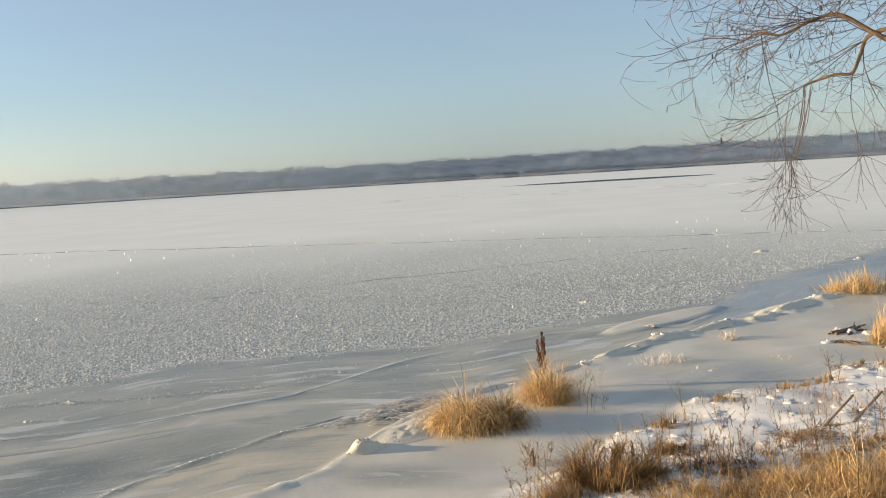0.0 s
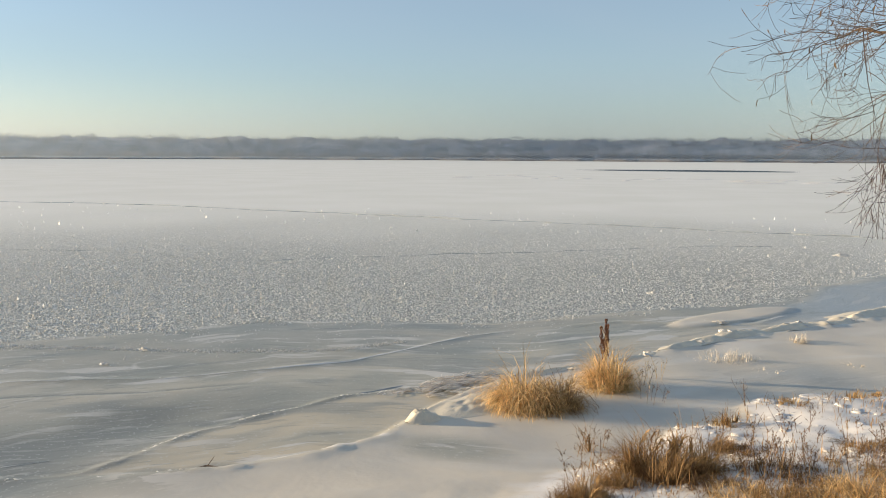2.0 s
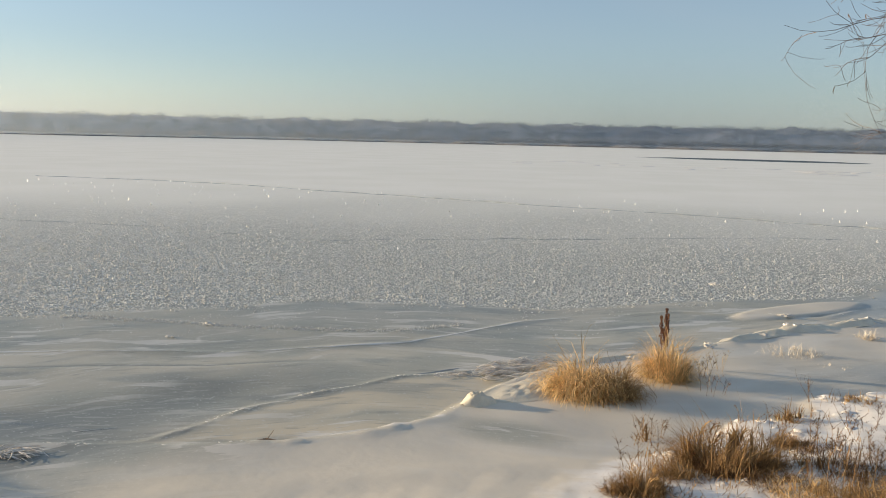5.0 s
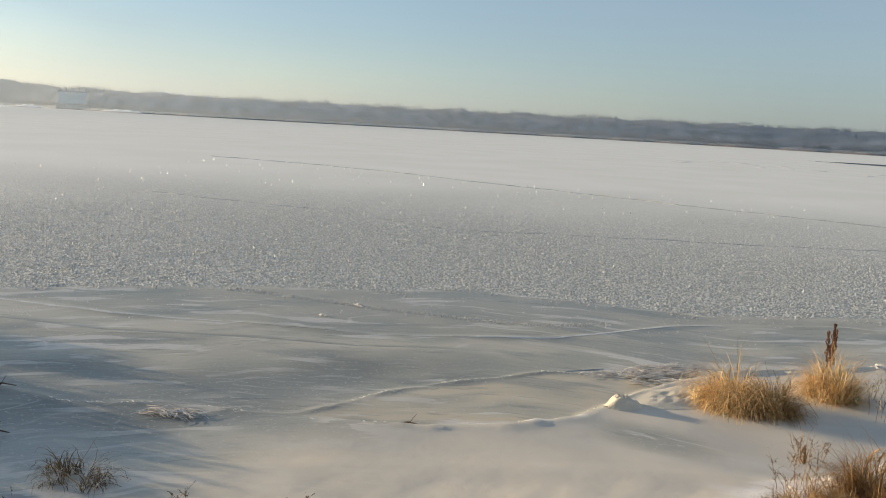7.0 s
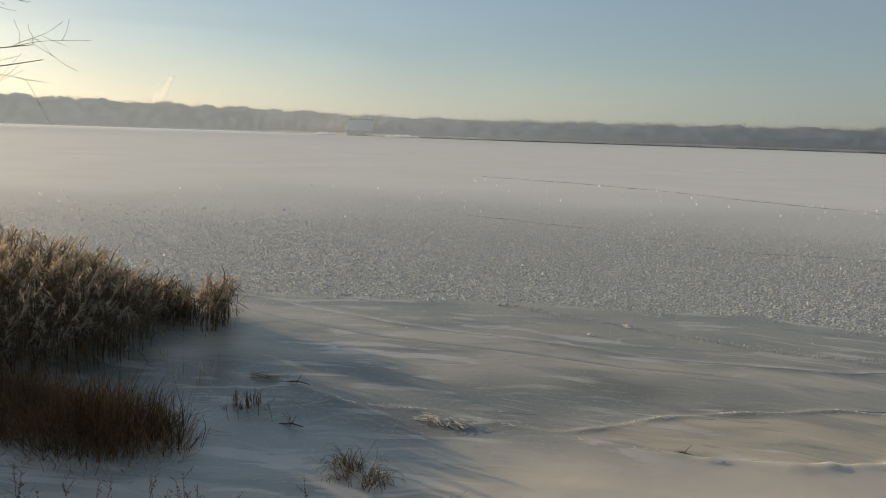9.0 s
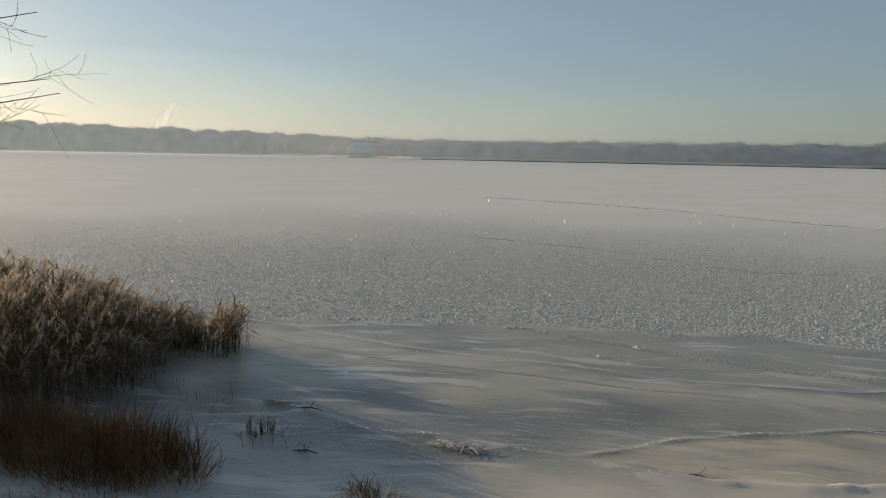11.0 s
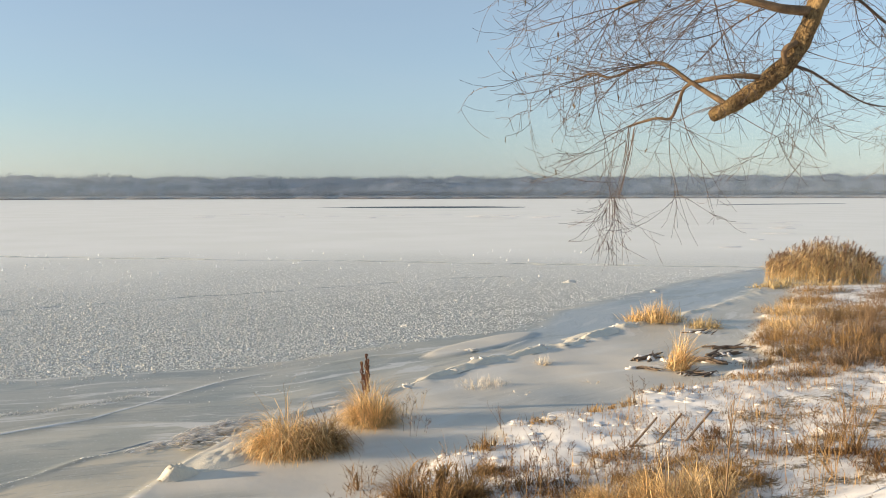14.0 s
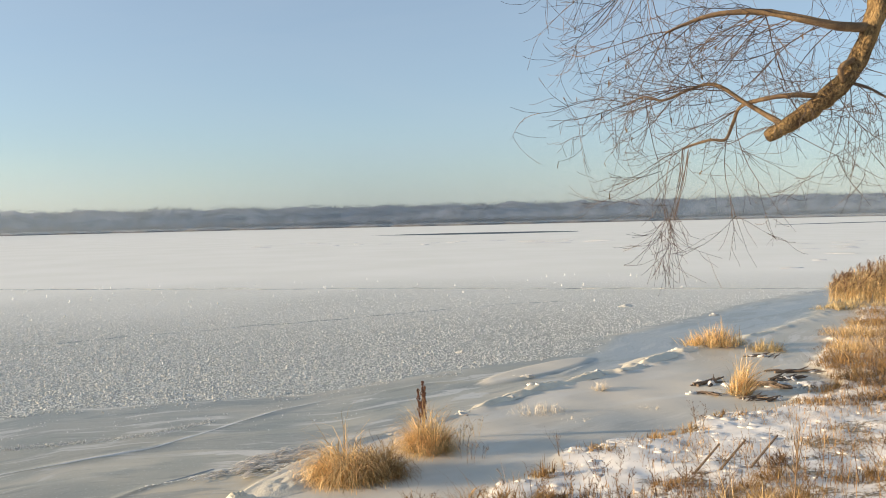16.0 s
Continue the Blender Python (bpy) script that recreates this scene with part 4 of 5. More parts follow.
        tilt += droop / seg * (0.5 + i / seg) + rnd.uniform(-kink, kink)
        az += rnd.gauss(0, kink * 1.5)
    sh.ribbon(pts, [width * (1 - 0.85 * (i / seg) ** 2.2) for i in range(seg + 1)], side)
    return pts


def tuft(name, x, y, rx, ry, h, n, material, label, category, group="", seed=1, lean=0.5, droop=0.9, width=0.006, wind=0.0, old=None, turn=0.0, lean_to=None):
    rnd = random.Random(seed)
    z0 = height(x, y)
    top = root(name, (x, y, z0), label, category, group)
    sh, low = Shape(), Shape()
    c, s_ = math.cos(turn), math.sin(turn)
    left_over = 0
    for i in range(n):
        if left_over == 0:
            left_over = rnd.randint(5, 16)
            a, q = rnd.uniform(0, 6.28), math.sqrt(rnd.random())
            bx, by = math.cos(a) * rx * q, math.sin(a) * ry * q
            bx, by = bx * c - by * s_, bx * s_ + by * c
            way = math.atan2(by, bx) + rnd.gauss(0, 0.9)
            tip = lean * (0.2 + q) * rnd.uniform(0.2, 1.3) + 0.04
            bh, bd = rnd.triangular(0.4, 1.2, 0.75) * (1.1 - 0.45 * q), rnd.uniform(0.45, 1.3)
            if wind:
                way, tip = rnd.gauss(lean_to or 0, 0.7), tip + wind * rnd.random()
        left_over -= 1
        stray = 1.0 if rnd.random() < 0.8 else 2.4
        p = Vector((bx + rnd.gauss(0, 0.07 * rx), by + rnd.gauss(0, 0.07 * rx), -0.02))
        blade(sh, p, h * bh * rnd.uniform(0.5, 1.15), max(0.02, tip + rnd.gauss(0, 0.16 * stray)), way + rnd.gauss(0, 0.4 * stray), width * rnd.uniform(0.6, 1.5), rnd, droop * bd * rnd.uniform(0.6, 1.5), 5, 0.26)
    tagged(part("grass", sh, material, top), kind="stuff")
    for i in range(n // 2):
        a, q = rnd.uniform(0, 6.28), math.sqrt(rnd.random()) * 1.3
        p = Vector((math.cos(a) * rx * q, math.sin(a) * ry * q, 0.0))
        blade(low, p, h * rnd.uniform(0.2, 0.5), rnd.uniform(0.6, 1.5), rnd.uniform(0, 6.28), width, rnd, 0.6, 4, 0.3)
    tagged(part("fallen_grass", low, old or PALE_STRAW, top), kind="stuff")
    return top


def seed_head(sh, p, d, length, wide, n, rnd, size=0.012):
    """A dry panicle: small leaf-like seeds round a stalk's end."""
    for i in range(n):
        u = rnd.random()
        a = rnd.uniform(0, 6.28)
        o = Vector((math.cos(a), math.sin(a), rnd.uniform(-0.2, 0.5))) * wide * (1 - 0.7 * u)
        q = p + d * length * u
        sh.ribbon([q, q + o * 0.6, q + o + Vector((0, 0, -0.3 * wide))], [size * 0.4, size, size * 0.2], Vector((-math.sin(a), math.cos(a), 0.4)))


def reed_bed(name, outline, n, h, label, seed, group="", nod=0.0, leaf_mat=None, stem_mat=None, category="reeds", leaf_wide=1.0, plume_mat=None):
    """Reeds standing inside an outline, each with stem, leaves and a nodding plume."""
    rnd = random.Random(seed)
    cx, cy = sum(p[0] for p in outline) / len(outline), sum(p[1] for p in outline) / len(outline)
    top = root(name, (cx, cy, height(cx, cy)), label, category, group)
    stems, leaves, plumes = Shape(), Shape(), Shape()
    xs, ys = [p[0] for p in outline], [p[1] for p in outline]
    made = 0
    while made < n:
        x, y = rnd.uniform(min(xs), max(xs)), rnd.uniform(min(ys), max(ys))
        inside = False
        edge = 9.0
        for (x1, y1), (x2, y2) in zip(outline, outline[1:] + outline[:1]):
            if (y1 > y) != (y2 > y) and x < (x2 - x1) * (y - y1) / (y2 - y1) + x1:
                inside = not inside
            d = Vector((x2 - x1, y2 - y1))
            u = max(0, min(1, ((x - x1) * d.x + (y - y1) * d.y) / d.length_squared))
            edge = min(edge, math.dist((x, y), (x1 + d.x * u, y1 + d.y * u)))
        if not inside:
            continue
        made += 1
        hh = h * (1 + 0.12 * noise.noise(Vector((x * 0.7, y * 0.7, seed)))) * rnd.triangular(0.45, 1.12, 0.95) * (0.6 + 0.4 * min(1, edge / 1.1))
        az, tilt = rnd.gauss(0.2, 0.9), abs(rnd.gauss(0.06, 0.09))
        p = Vector((x - cx, y - cy, height(x, y) - top.location.z - 0.02))
        pts = [p]
        for i in range(5):
            pts.append(pts[-1] + Vector((math.sin(tilt) * math.cos(az), math.sin(tilt) * math.sin(az), math.cos(tilt))) * hh / 5)
            tilt += rnd.uniform(0.0, 0.06) + (nod if i > 2 else 0)
        stems.tube(pts, [0.006, 0.006, 0.005, 0.005, 0.004, 0.002], 3)
        for k in range(rnd.randint(5, 7)):
            u = rnd.uniform(0.12, 0.9)
            q = pts[int(u * 5)].lerp(pts[int(u * 5) + 1], u * 5 % 1)
            blade(leaves, q, rnd.uniform(0.25, 0.7), rnd.uniform(0.5, 1.5), rnd.gauss(0.2, 1.5), leaf_wide * rnd.uniform(0.005, 0.012), rnd, rnd.uniform(1.0, 2.6), 4, 0.3)
        if rnd.random() < 0.58:
            d = (pts[-1] - pts[-2]).normalized()
            way = az + rnd.gauss(0, 0.4)
            reach, big = rnd.uniform(0.18, 0.30), rnd.uniform(0.8, 1.5)
            for k in range(18):
                u = rnd.random()
                b = pts[-1] - d * reach * u
                blade(plumes, b, big * (0.09 + 0.15 * u) * rnd.uniform(0.7, 1.2), rnd.uniform(0.4, 1.2), way + rnd.gauss(0, 0.5), rnd.uniform(0.004, 0.009), rnd, rnd.uniform(1.2, 2.6), 3, 0.25)
    tagged(part("reed_stem", stems, stem_mat or REED_STEM, top), kind="stuff")
    tagged(part("reed_foliage", leaves, leaf_mat or REED_LEAF, top), kind="stuff")
    tagged(part("reed_plume", plumes, plume_mat or PLUME, top), "feathery brown seed plumes", kind="stuff")
    return top


def weed(name, x, y, r, h, n, label, seed, material=None, head=0.5, group="", spread=0.35):
    """Dead forb: stiff branching stalks with dark seed clusters."""
    rnd = random.Random(seed)
    top = root(name, (x, y, height(x, y)), label, "dry weed", group)
    for i in range(n):
        st, hd = Shape(), Shape()
        a, q = rnd.uniform(0, 6.28), math.sqrt(rnd.random())
        p = Vector((math.cos(a) * r * q, math.sin(a) * r * q, -0.02))
        hh = h * rnd.uniform(0.6, 1.1)
        az, tilt = a + rnd.gauss(0, 0.8), rnd.uniform(0.02, spread)
        pts = [p]
        for k in range(4):
            pts.append(pts[-1] + Vector((math.sin(tilt) * math.cos(az), math.sin(tilt) * math.sin(az), math.cos(tilt))) * hh / 4)
            tilt += rnd.uniform(-0.1, 0.15)
        st.tube(pts, [0.004, 0.0035, 0.003, 0.0025, 0.0015], 3)
        for k in range(5):
            u = rnd.uniform(0.4, 1.0) * 3.99
            q = pts[int(u)].lerp(pts[int(u) + 1], u % 1)
            b = rnd.uniform(0, 6.28)
            d = Vector((math.cos(b) * 0.7, math.sin(b) * 0.7, 0.7)).normalized()
            e = q + d * rnd.uniform(0.05, 0.14)
            st.tube([q, e], [0.002, 0.001], 3)
            if rnd.random() < head:
                seed_head(hd, q + (e - q) * 0.5, d, 0.06, 0.02, 5, rnd, 0.006)
        seed_head(hd, pts[-2], (pts[-1] - pts[-2]).normalized(), hh / 4, 0.022, int(12 * head) + 1, rnd, 0.007)
        tagged(part("seed_head", hd, DARK_WEED, part("stalk", st, material or BROWN_GRASS, top)), kind="stuff")
    return top


# golden tufts frozen into the ice, with the dock behind
GT = "golden tufts on the ice"
tuft("grass_tuft", -0.98, 11.12, 0.38, 0.34, 1.1, 1900, STRAW, "bushy tuft of golden dead grass frozen into the ice", "grass tuft", GT, 31, 0.95, 3.8, 0.0042)
tuft("grass_tuft", -0.52, 11.2, 0.25, 0.24, 1.0, 950, BROWN_GRASS, "darker brown tuft of dead grass beside a golden one", "grass tuft", GT, 32, 0.9, 3.6, 0.0042, old=STRAW)
tuft("grass_tuft", 0.12, 12.45, 0.27, 0.26, 1.1, 1250, STRAW, "upright tuft of golden dead grass below a dock stalk", "grass tuft", GT, 33, 0.55, 2.7, 0.0042)


def dock(x, y, h, seed, label):
    rnd = random.Random(seed)
    top = root("dock_plant", (x, y, height(x, y)), label, "dock plant")
    st, hd = Shape(), Shape()
    for lean, az, f in ((0.03, 0.5, 1.0), (0.07, 2.9, 0.88), (0.07, 0.1, 0.92), (0.11, 5.6, 0.72)):
        d = Vector((math.sin(lean) * math.cos(az), math.sin(lean) * math.sin(az), 1)).normalized()
        st.tube([Vector((0, 0, -0.03)), d * h * f * 0.5, d * h * f], [0.010, 0.008, 0.003], 5)
        for k in range(150):
            u = rnd.uniform(0.42, 1.0)
            a = rnd.uniform(0, 6.28)
            w = (0.024 + 0.02 * math.sin(u * 31 + az * 3)) * (1.3 - u) * rnd.uniform(0.3, 1.5) + 0.006
            q = d * h * f * u + Vector((math.cos(a) * w, math.sin(a) * w, 0))
            hd.blob(q, 0.011, 0.011, 0.013, rnd.random() * 50, 0.4, 5, 3, False)
    part("stalk", st, DOCK, top)
    part("seed_head", hd, DOCK, top, "rust-brown seed spikes")


dock(-0.02, 13.1, 0.94, 5, "tall rust-brown dried dock with dense seed spikes")
weed("dry_weed", 0.62, 12.75, 0.1, 0.42, 5, "small dark dry weed on the shaded ice", 41, DARK_WEED, 0.3)
weed("dry_weed", 0.85, 13.2, 0.2, 0.38, 6, "thin pale dry weed frozen into the ice", 42, PALE_STRAW, 0.2)
weed("dry_weed", 0.75, 11.9, 0.25, 0.35, 6, "low dark dry weed on the shaded ice", 43, DARK_WEED, 0.5)


def straw_mat(x, y, turn, long, wide, n, label, seed, material, length=0.4):
    """Frosted stalks lying in swathes on the ice."""
    rnd = random.Random(seed)
    top = root("straw_mat", (x, y, height(x, y)), label, "straw mat", "straw mats on the ice")
    sh = Shape()
    for i in range(n):
        if i % 7 == 0:
            u, v = rnd.uniform(-1, 1), rnd.gauss(0, 0.42)
            way = turn + rnd.gauss(0, 0.35)
        px = math.cos(turn) * u * long - math.sin(turn) * v * wide + rnd.gauss(0, 0.04)
        py = math.sin(turn) * u * long + math.cos(turn) * v * wide + rnd.gauss(0, 0.04)
        p = Vector((px, py, rnd.uniform(-0.01, 0.055)))
        l = length * rnd.uniform(0.4, 1.2)
        a = way + rnd.gauss(0, 0.25)
        pts = [p]
        for k in range(4):
            pts.append(pts[-1] + Vector((math.cos(a), math.sin(a), (0.22, 0.08, -0.08, -0.16)[k] * rnd.uniform(0.2, 1.2))) * l / 4)
            a += rnd.gauss(0, 0.22)
        sh.tube(pts, [0.004, 0.0055, 0.005, 0.004, 0.002], 3)
    tagged(part("straw", sh, material, top), kind="stuff")


straw_mat(-2.2, 12.0, 0.8, 0.62, 0.34, 560, "mat of flattened stalks white with frost on the ice", 44, HOAR)
straw_mat(-2.9, 11.35, 0.6, 0.35, 0.14, 50, "few frosted stalks lying along a crack in the ice", 46, HOAR, 0.25)
straw_mat(-2.45, 11.5, 0.6, 0.35, 0.25, 60, "few frosted stalks lying along a crack in the ice", 47, HOAR, 0.3)
tuft("grass_stubble", 2.0, 14.9, 0.55, 0.35, 0.28, 240, FROSTED, "thin pale frosted stubble standing in the ice", "grass stubble", "frosted stubble", 45, 0.5, 1.2, 0.003, old=FROSTED)

tuft("grass_stubble", 3.47, 16.75, 0.16, 0.14, 0.36, 120, FROSTED, "frost-covered clump of stubble on the ice ridge", "grass stubble", "frosted stubble", 48, 0.7, 1.4, 0.004, old=FROSTED)
tuft("grass_stubble", 4.09, 15.1, 0.18, 0.12, 0.16, 40, FROSTED, "few frosted blades standing in the bay ice", "grass stubble", "frosted stubble", 49, 0.6, 1.4, 0.003, old=FROSTED)
tuft("grass_stubble", 2.67, 14.24, 0.25, 0.15, 0.12, 30, FROSTED, "few frosted blades standing in the bay ice", "grass stubble", "frosted stubble", 50, 0.6, 1.4, 0.003, old=FROSTED)

# weeds at the foot of the bank
BW = "brown weeds on the bank"
for i, (x, y, rx, h, n, to) in enumerate(((0.72, 8.75, 0.17, 0.92, 330, 2.7), (0.98, 8.6, 0.26, 0.68, 420, 1.2), (1.3, 8.8, 0.2, 0.72, 330, 0.6), (0.5, 8.3, 0.2, 0.45, 240, 3.0), (0.2, 7.75, 0.24, 0.5, 330, 3.0), (0.02, 7.6, 0.16, 0.36, 160, 3.2), (1.6, 9.75, 0.15, 0.36, 190, 0.4))):
    tuft("brown_tuft", x, y, rx, rx * 0.8, h, n * 2, BROWN_GRASS, "rust-brown shaggy tuft of dead grass at the foot of the bank", "grass tuft", BW, 50 + i, 0.6, 2.6, 0.0028, 0.45, DARK_GRASS, lean_to=to)
for i, (x, y, h) in enumerate(((1.0, 8.5, 0.75), (1.45, 8.9, 0.6), (2.1, 9.7, 0.4), (2.6, 9.0, 0.42), (2.0, 8.4, 0.5), (3.1, 9.5, 0.45), (0.12, 8.5, 0.3), (0.0, 9.6, 0.26))):
    weed("dry_weed", x, y, 0.3, h, 9, "brown dry weed with dark seed heads on the bank", 60 + i, BROWN_GRASS, 0.6, BW)

for i, (x, y, rx, h) in enumerate(((2.1, 9.0, 0.4, 0.22), (2.7, 9.25, 0.4, 0.2), (1.9, 9.7, 0.25, 0.18), (3.3, 9.9, 0.35, 0.18), (2.4, 8.6, 0.4, 0.26), (4.0, 9.5, 0.35, 0.3), (4.9, 10.6, 0.4, 0.3), (5.5, 9.6, 0.4, 0.35), (1.5, 8.3, 0.3, 0.25))):
    tuft("matted_tuft", x, y, rx, rx * 0.7, h, 420, (DARK_GRASS, BROWN_GRASS)[i % 2], "low matted dark brown tuft of weeds on the snowy bank", "grass tuft", BW, 300 + i, 1.0, 1.6, 0.003, 0.0, DARK_GRASS)
for i, (x, y, h) in enumerate(((2.3, 9.0, 0.34), (2.9, 8.8, 0.4), (1.9, 8.7, 0.36), (3.5, 9.2, 0.4), (4.3, 9.0, 0.6), (5.2, 9.5, 0.6), (5.6, 9.2, 0.6), (2.6, 10.4, 0.3))):
    weed("dry_weed", x, y, 0.3, h, 10, "brown dry weed with dark seed heads on the bank", 320 + i, DARK_GRASS, 0.8, BW, 0.5)

for i, (x, y, q, n, h) in enumerate(((0.8, 8.8, 0.22, 12, 0.74), (1.2, 8.95, 0.25, 12, 0.64), (0.25, 7.65, 0.2, 7, 0.42), (0.1, 9.6, 0.12, 3, 0.3))):
    reed_bed("feather_grass", [(x - q, y - q * 0.6), (x + q, y - q * 0.6), (x + q, y + q * 0.6), (x - q, y + q * 0.6)], n, h, "brown nodding feather grass with loose plumes on the bank", 340 + i, BW, 0.22, BROWN_GRASS, DARK_WEED, "grass", 0.3, BROWN_GRASS)

for i, (x, y, rx, h, n, m) in enumerate(((7.1, 14.9, 0.5, 0.28, 380, 1), (7.9, 14.7, 0.5, 0.35, 420, 0), (8.7, 15.0, 0.6, 0.4, 460, 1), (9.5, 15.4, 0.6, 0.5, 480, 0), (10.5, 15.9, 0.7, 0.55, 520, 1), (11.5, 16.5, 0.8, 0.8, 620, 0), (10.2, 17.2, 0.8, 0.8, 620, 1), (12.6, 17.4, 0.9, 0.9, 640, 1), (9.0, 16.0, 0.5, 0.4, 360, 0))):
    tuft("scrub_clump", x, y, rx, rx * 0.7, h, n, (DARK_WEED, BROWN_GRASS)[m], "tangled clump of brown scrub at the edge of the snow", "scrub", "scrub at the edge of the snow", 360 + i, 0.9, 1.6, 0.0045, 0.0, DARK_WEED)
for i, (x, y, rx, h) in enumerate(((5.95, 9.1, 0.25, 0.24), (6.2, 8.9, 0.22, 0.2), (5.75, 9.25, 0.2, 0.16), (5.95, 8.5, 0.3, 0.2))):
    tuft("matted_tuft", x, y, rx, rx * 0.8, h, 300, DARK_GRASS, "dark brown matted clump of weeds below a bare shrub", "grass tuft", BW, 380 + i, 1.1, 1.8, 0.004, 0.0, DARK_GRASS)

# golden grass on the bank
GB = "golden grass on the bank"
for i, (x, y, rx, h, n) in enumerate(((2.9, 8.2, 0.5, 0.5, 420), (3.45, 7.75, 0.5, 0.62, 480), (2.3, 7.9, 0.5, 0.42, 380), (1.75, 8.1, 0.4, 0.35, 260), (4.05, 8.9, 0.35, 0.4, 220), (3.3, 8.9, 0.3, 0.35, 200), (2.75, 7.3, 0.5, 0.5, 300), (4.55, 9.9, 0.3, 0.35, 160), (3.35, 8.05, 0.38, 0.75, 420), (3.75, 8.25, 0.38, 0.66, 360), (4.4, 8.7, 0.3, 0.5, 240), (3.65, 7.75, 0.45, 0.7, 380))):
    tuft("bank_tuft", x, y, rx, rx * 0.8, h, n * 2, (STRAW, BROWN_GRASS, STRAW if i > 7 else BROWN_GRASS)[i % 3], "tussock of golden dead grass on the snowy bank", "grass tuft", GB, 80 + i, 0.85, 2.6, 0.003, 0.0, BROWN_GRASS)
for i, (x, y, rx, h) in enumerate(((3.75, 12.75, 0.22, 0.22), (4.45, 13.3, 0.2, 0.26), (2.75, 12.1, 0.2, 0.2), (4.0, 13.0, 0.3, 0.18), (5.2, 13.9, 0.25, 0.2), (1.75, 10.9, 0.15, 0.3))):
    tuft("rusty_tuft", x, y, rx, rx, h, 150, BROWN_GRASS, "small rusty tuft of grass at the edge of the snow", "grass tuft", "tufts at the edge of the bank", 110 + i, 0.7, 0.8, 0.005)
weed("dry_weed", 4.55, 13.3, 0.08, 0.42, 6, "small dark leafy weed at the edge of the ice", 120, DARK_WEED, 1.0)


def bank_litter():
    """Short dead blades poking through the snow all over the bank."""
    sh = Shape()
    rnd = random.Random(9)
    P = np.array([(rnd.uniform(0, 14), rnd.uniform(5.5, 26)) for _ in range(110000)])
    s, _ = to_line(P, SHORE)
    keep = (s > 0.1) & (s < 8)
    P = P[keep]
    d = 0.3 + 0.9 * np.array([noise.noise(Vector((x * 0.9, y * 0.9, 2))) for x, y in P]) + 0.2 * (s[keep] > 3.5) * (P[:, 0] < 3.6) + 0.7 * soft(P[:, 1], 15, 17)
    P = P[np.array([rnd.random() for _ in P]) < d]
    Z = relief(P)
    for (x, y), z in zip(P, Z):
        blade(sh, Vector((x, y, z - 0.01)), rnd.uniform(0.05, 0.24), rnd.uniform(0.1, 1.3), rnd.uniform(0, 6.28), rnd.uniform(0.0025, 0.005), rnd, rnd.uniform(0, 1.0), 2, 0.3)
    tagged(part("bank_litter", sh, BROWN_GRASS), "short dead grass blades poking through the snow on the bank", "dead grass", kind="stuff")


bank_litter()


def snow_crumbs():
    """Lumps of crusted snow strewn along the edge of the bank."""
    sh = Shape()
    rnd = random.Random(12)
    P = np.array([(rnd.uniform(0, 11), rnd.uniform(7.5, 22)) for _ in range(9000)])
    s, _ = to_line(P, SHORE)
    w = (s > 0.1) * np.exp(-((s - 0.25) / 0.35) ** 2) * (0.5 + 0.6 * rolling(P, 0.9, 8, 15)) + 0.13 * ((s > 0) & (s < 4))
    P = P[np.array([rnd.random() for _ in P]) < w]
    for (x, y), z in zip(P, relief(P)):
        k = rnd.uniform(0.02, 0.085)
        sh.blob((x, y, z - 0.01), k * rnd.uniform(1, 1.9), k * rnd.uniform(0.7, 1.2), k * rnd.uniform(0.25, 0.5), rnd.random() * 90, 0.5, 8, 4)
    tagged(part("snow_crumbs", sh, SNOW, smooth=True), "small crusted lumps of snow along the edge of the bank", "snow lumps", kind="stuff")


snow_crumbs()

# the shore beyond: tuft on the ice, curved red grass, driftwood, scrub and reeds
tuft("grass_tuft", 7.4, 21.9, 0.75, 0.4, 0.72, 620, STRAW, "golden tuft of dead grass on the shore ice", "grass tuft", "tufts along the far curve of the shore", 130, 0.6, 0.9, 0.007)
tuft("grass_tuft", 8.5, 21.2, 0.4, 0.3, 0.5, 300, PALE_STRAW, "low pale tuft of dead grass on the shore ice", "grass tuft", "tufts along the far curve of the shore", 131, 0.7, 0.9, 0.007)
tuft("leaning_tuft", 6.15, 16.2, 0.2, 0.22, 1.3, 260, STRAW, "tall leaning tuft of orange dead grass by driftwood", "grass tuft", "", 132, 0.35, 1.7, 0.006, 0.3)
for i, (x, y, rx, ry, h, n, m) in enumerate(((9.5, 18.4, 0.8, 0.7, 0.6, 700, 1), (10.5, 20.2, 0.9, 0.8, 0.7, 700, 0), (9.0, 17.0, 0.7, 0.5, 0.45, 500, 2), (11.3, 18.2, 1.0, 0.9, 0.75, 800, 2), (12.4, 20.8, 1.0, 0.9, 0.8, 800, 2), (11.7, 22.9, 0.9, 0.8, 0.7, 600, 0), (13.4, 25.0, 0.9, 0.8, 0.7, 560, 1), (10.2, 16.0, 0.8, 0.6, 0.55, 560, 2), (13.4, 17.6, 1.0, 0.8, 0.8, 600, 2), (14.6, 21.0, 1.2, 1.0, 0.9, 600, 2), (12.0, 15.6, 1.0, 0.7, 0.6, 500, 2), (16.0, 24.0, 1.2, 1.0, 0.9, 500, 2), (8.0, 16.2, 0.5, 0.4, 0.35, 300, 2), (14.8, 27.4, 1.0, 0.8, 0.8, 500, 1))):
    tuft("shore_grass", x, y, rx, ry, h, int(n * 1.5), (STRAW, BROWN_GRASS, (SCRUB, DARK_WEED)[i % 2])[m], "thick tangle of dry grass and scrub along the shore", "grass", "shore grass beyond the bank", 140 + i, 0.9, 1.9, 0.004, 0.0, DARK_WEED)
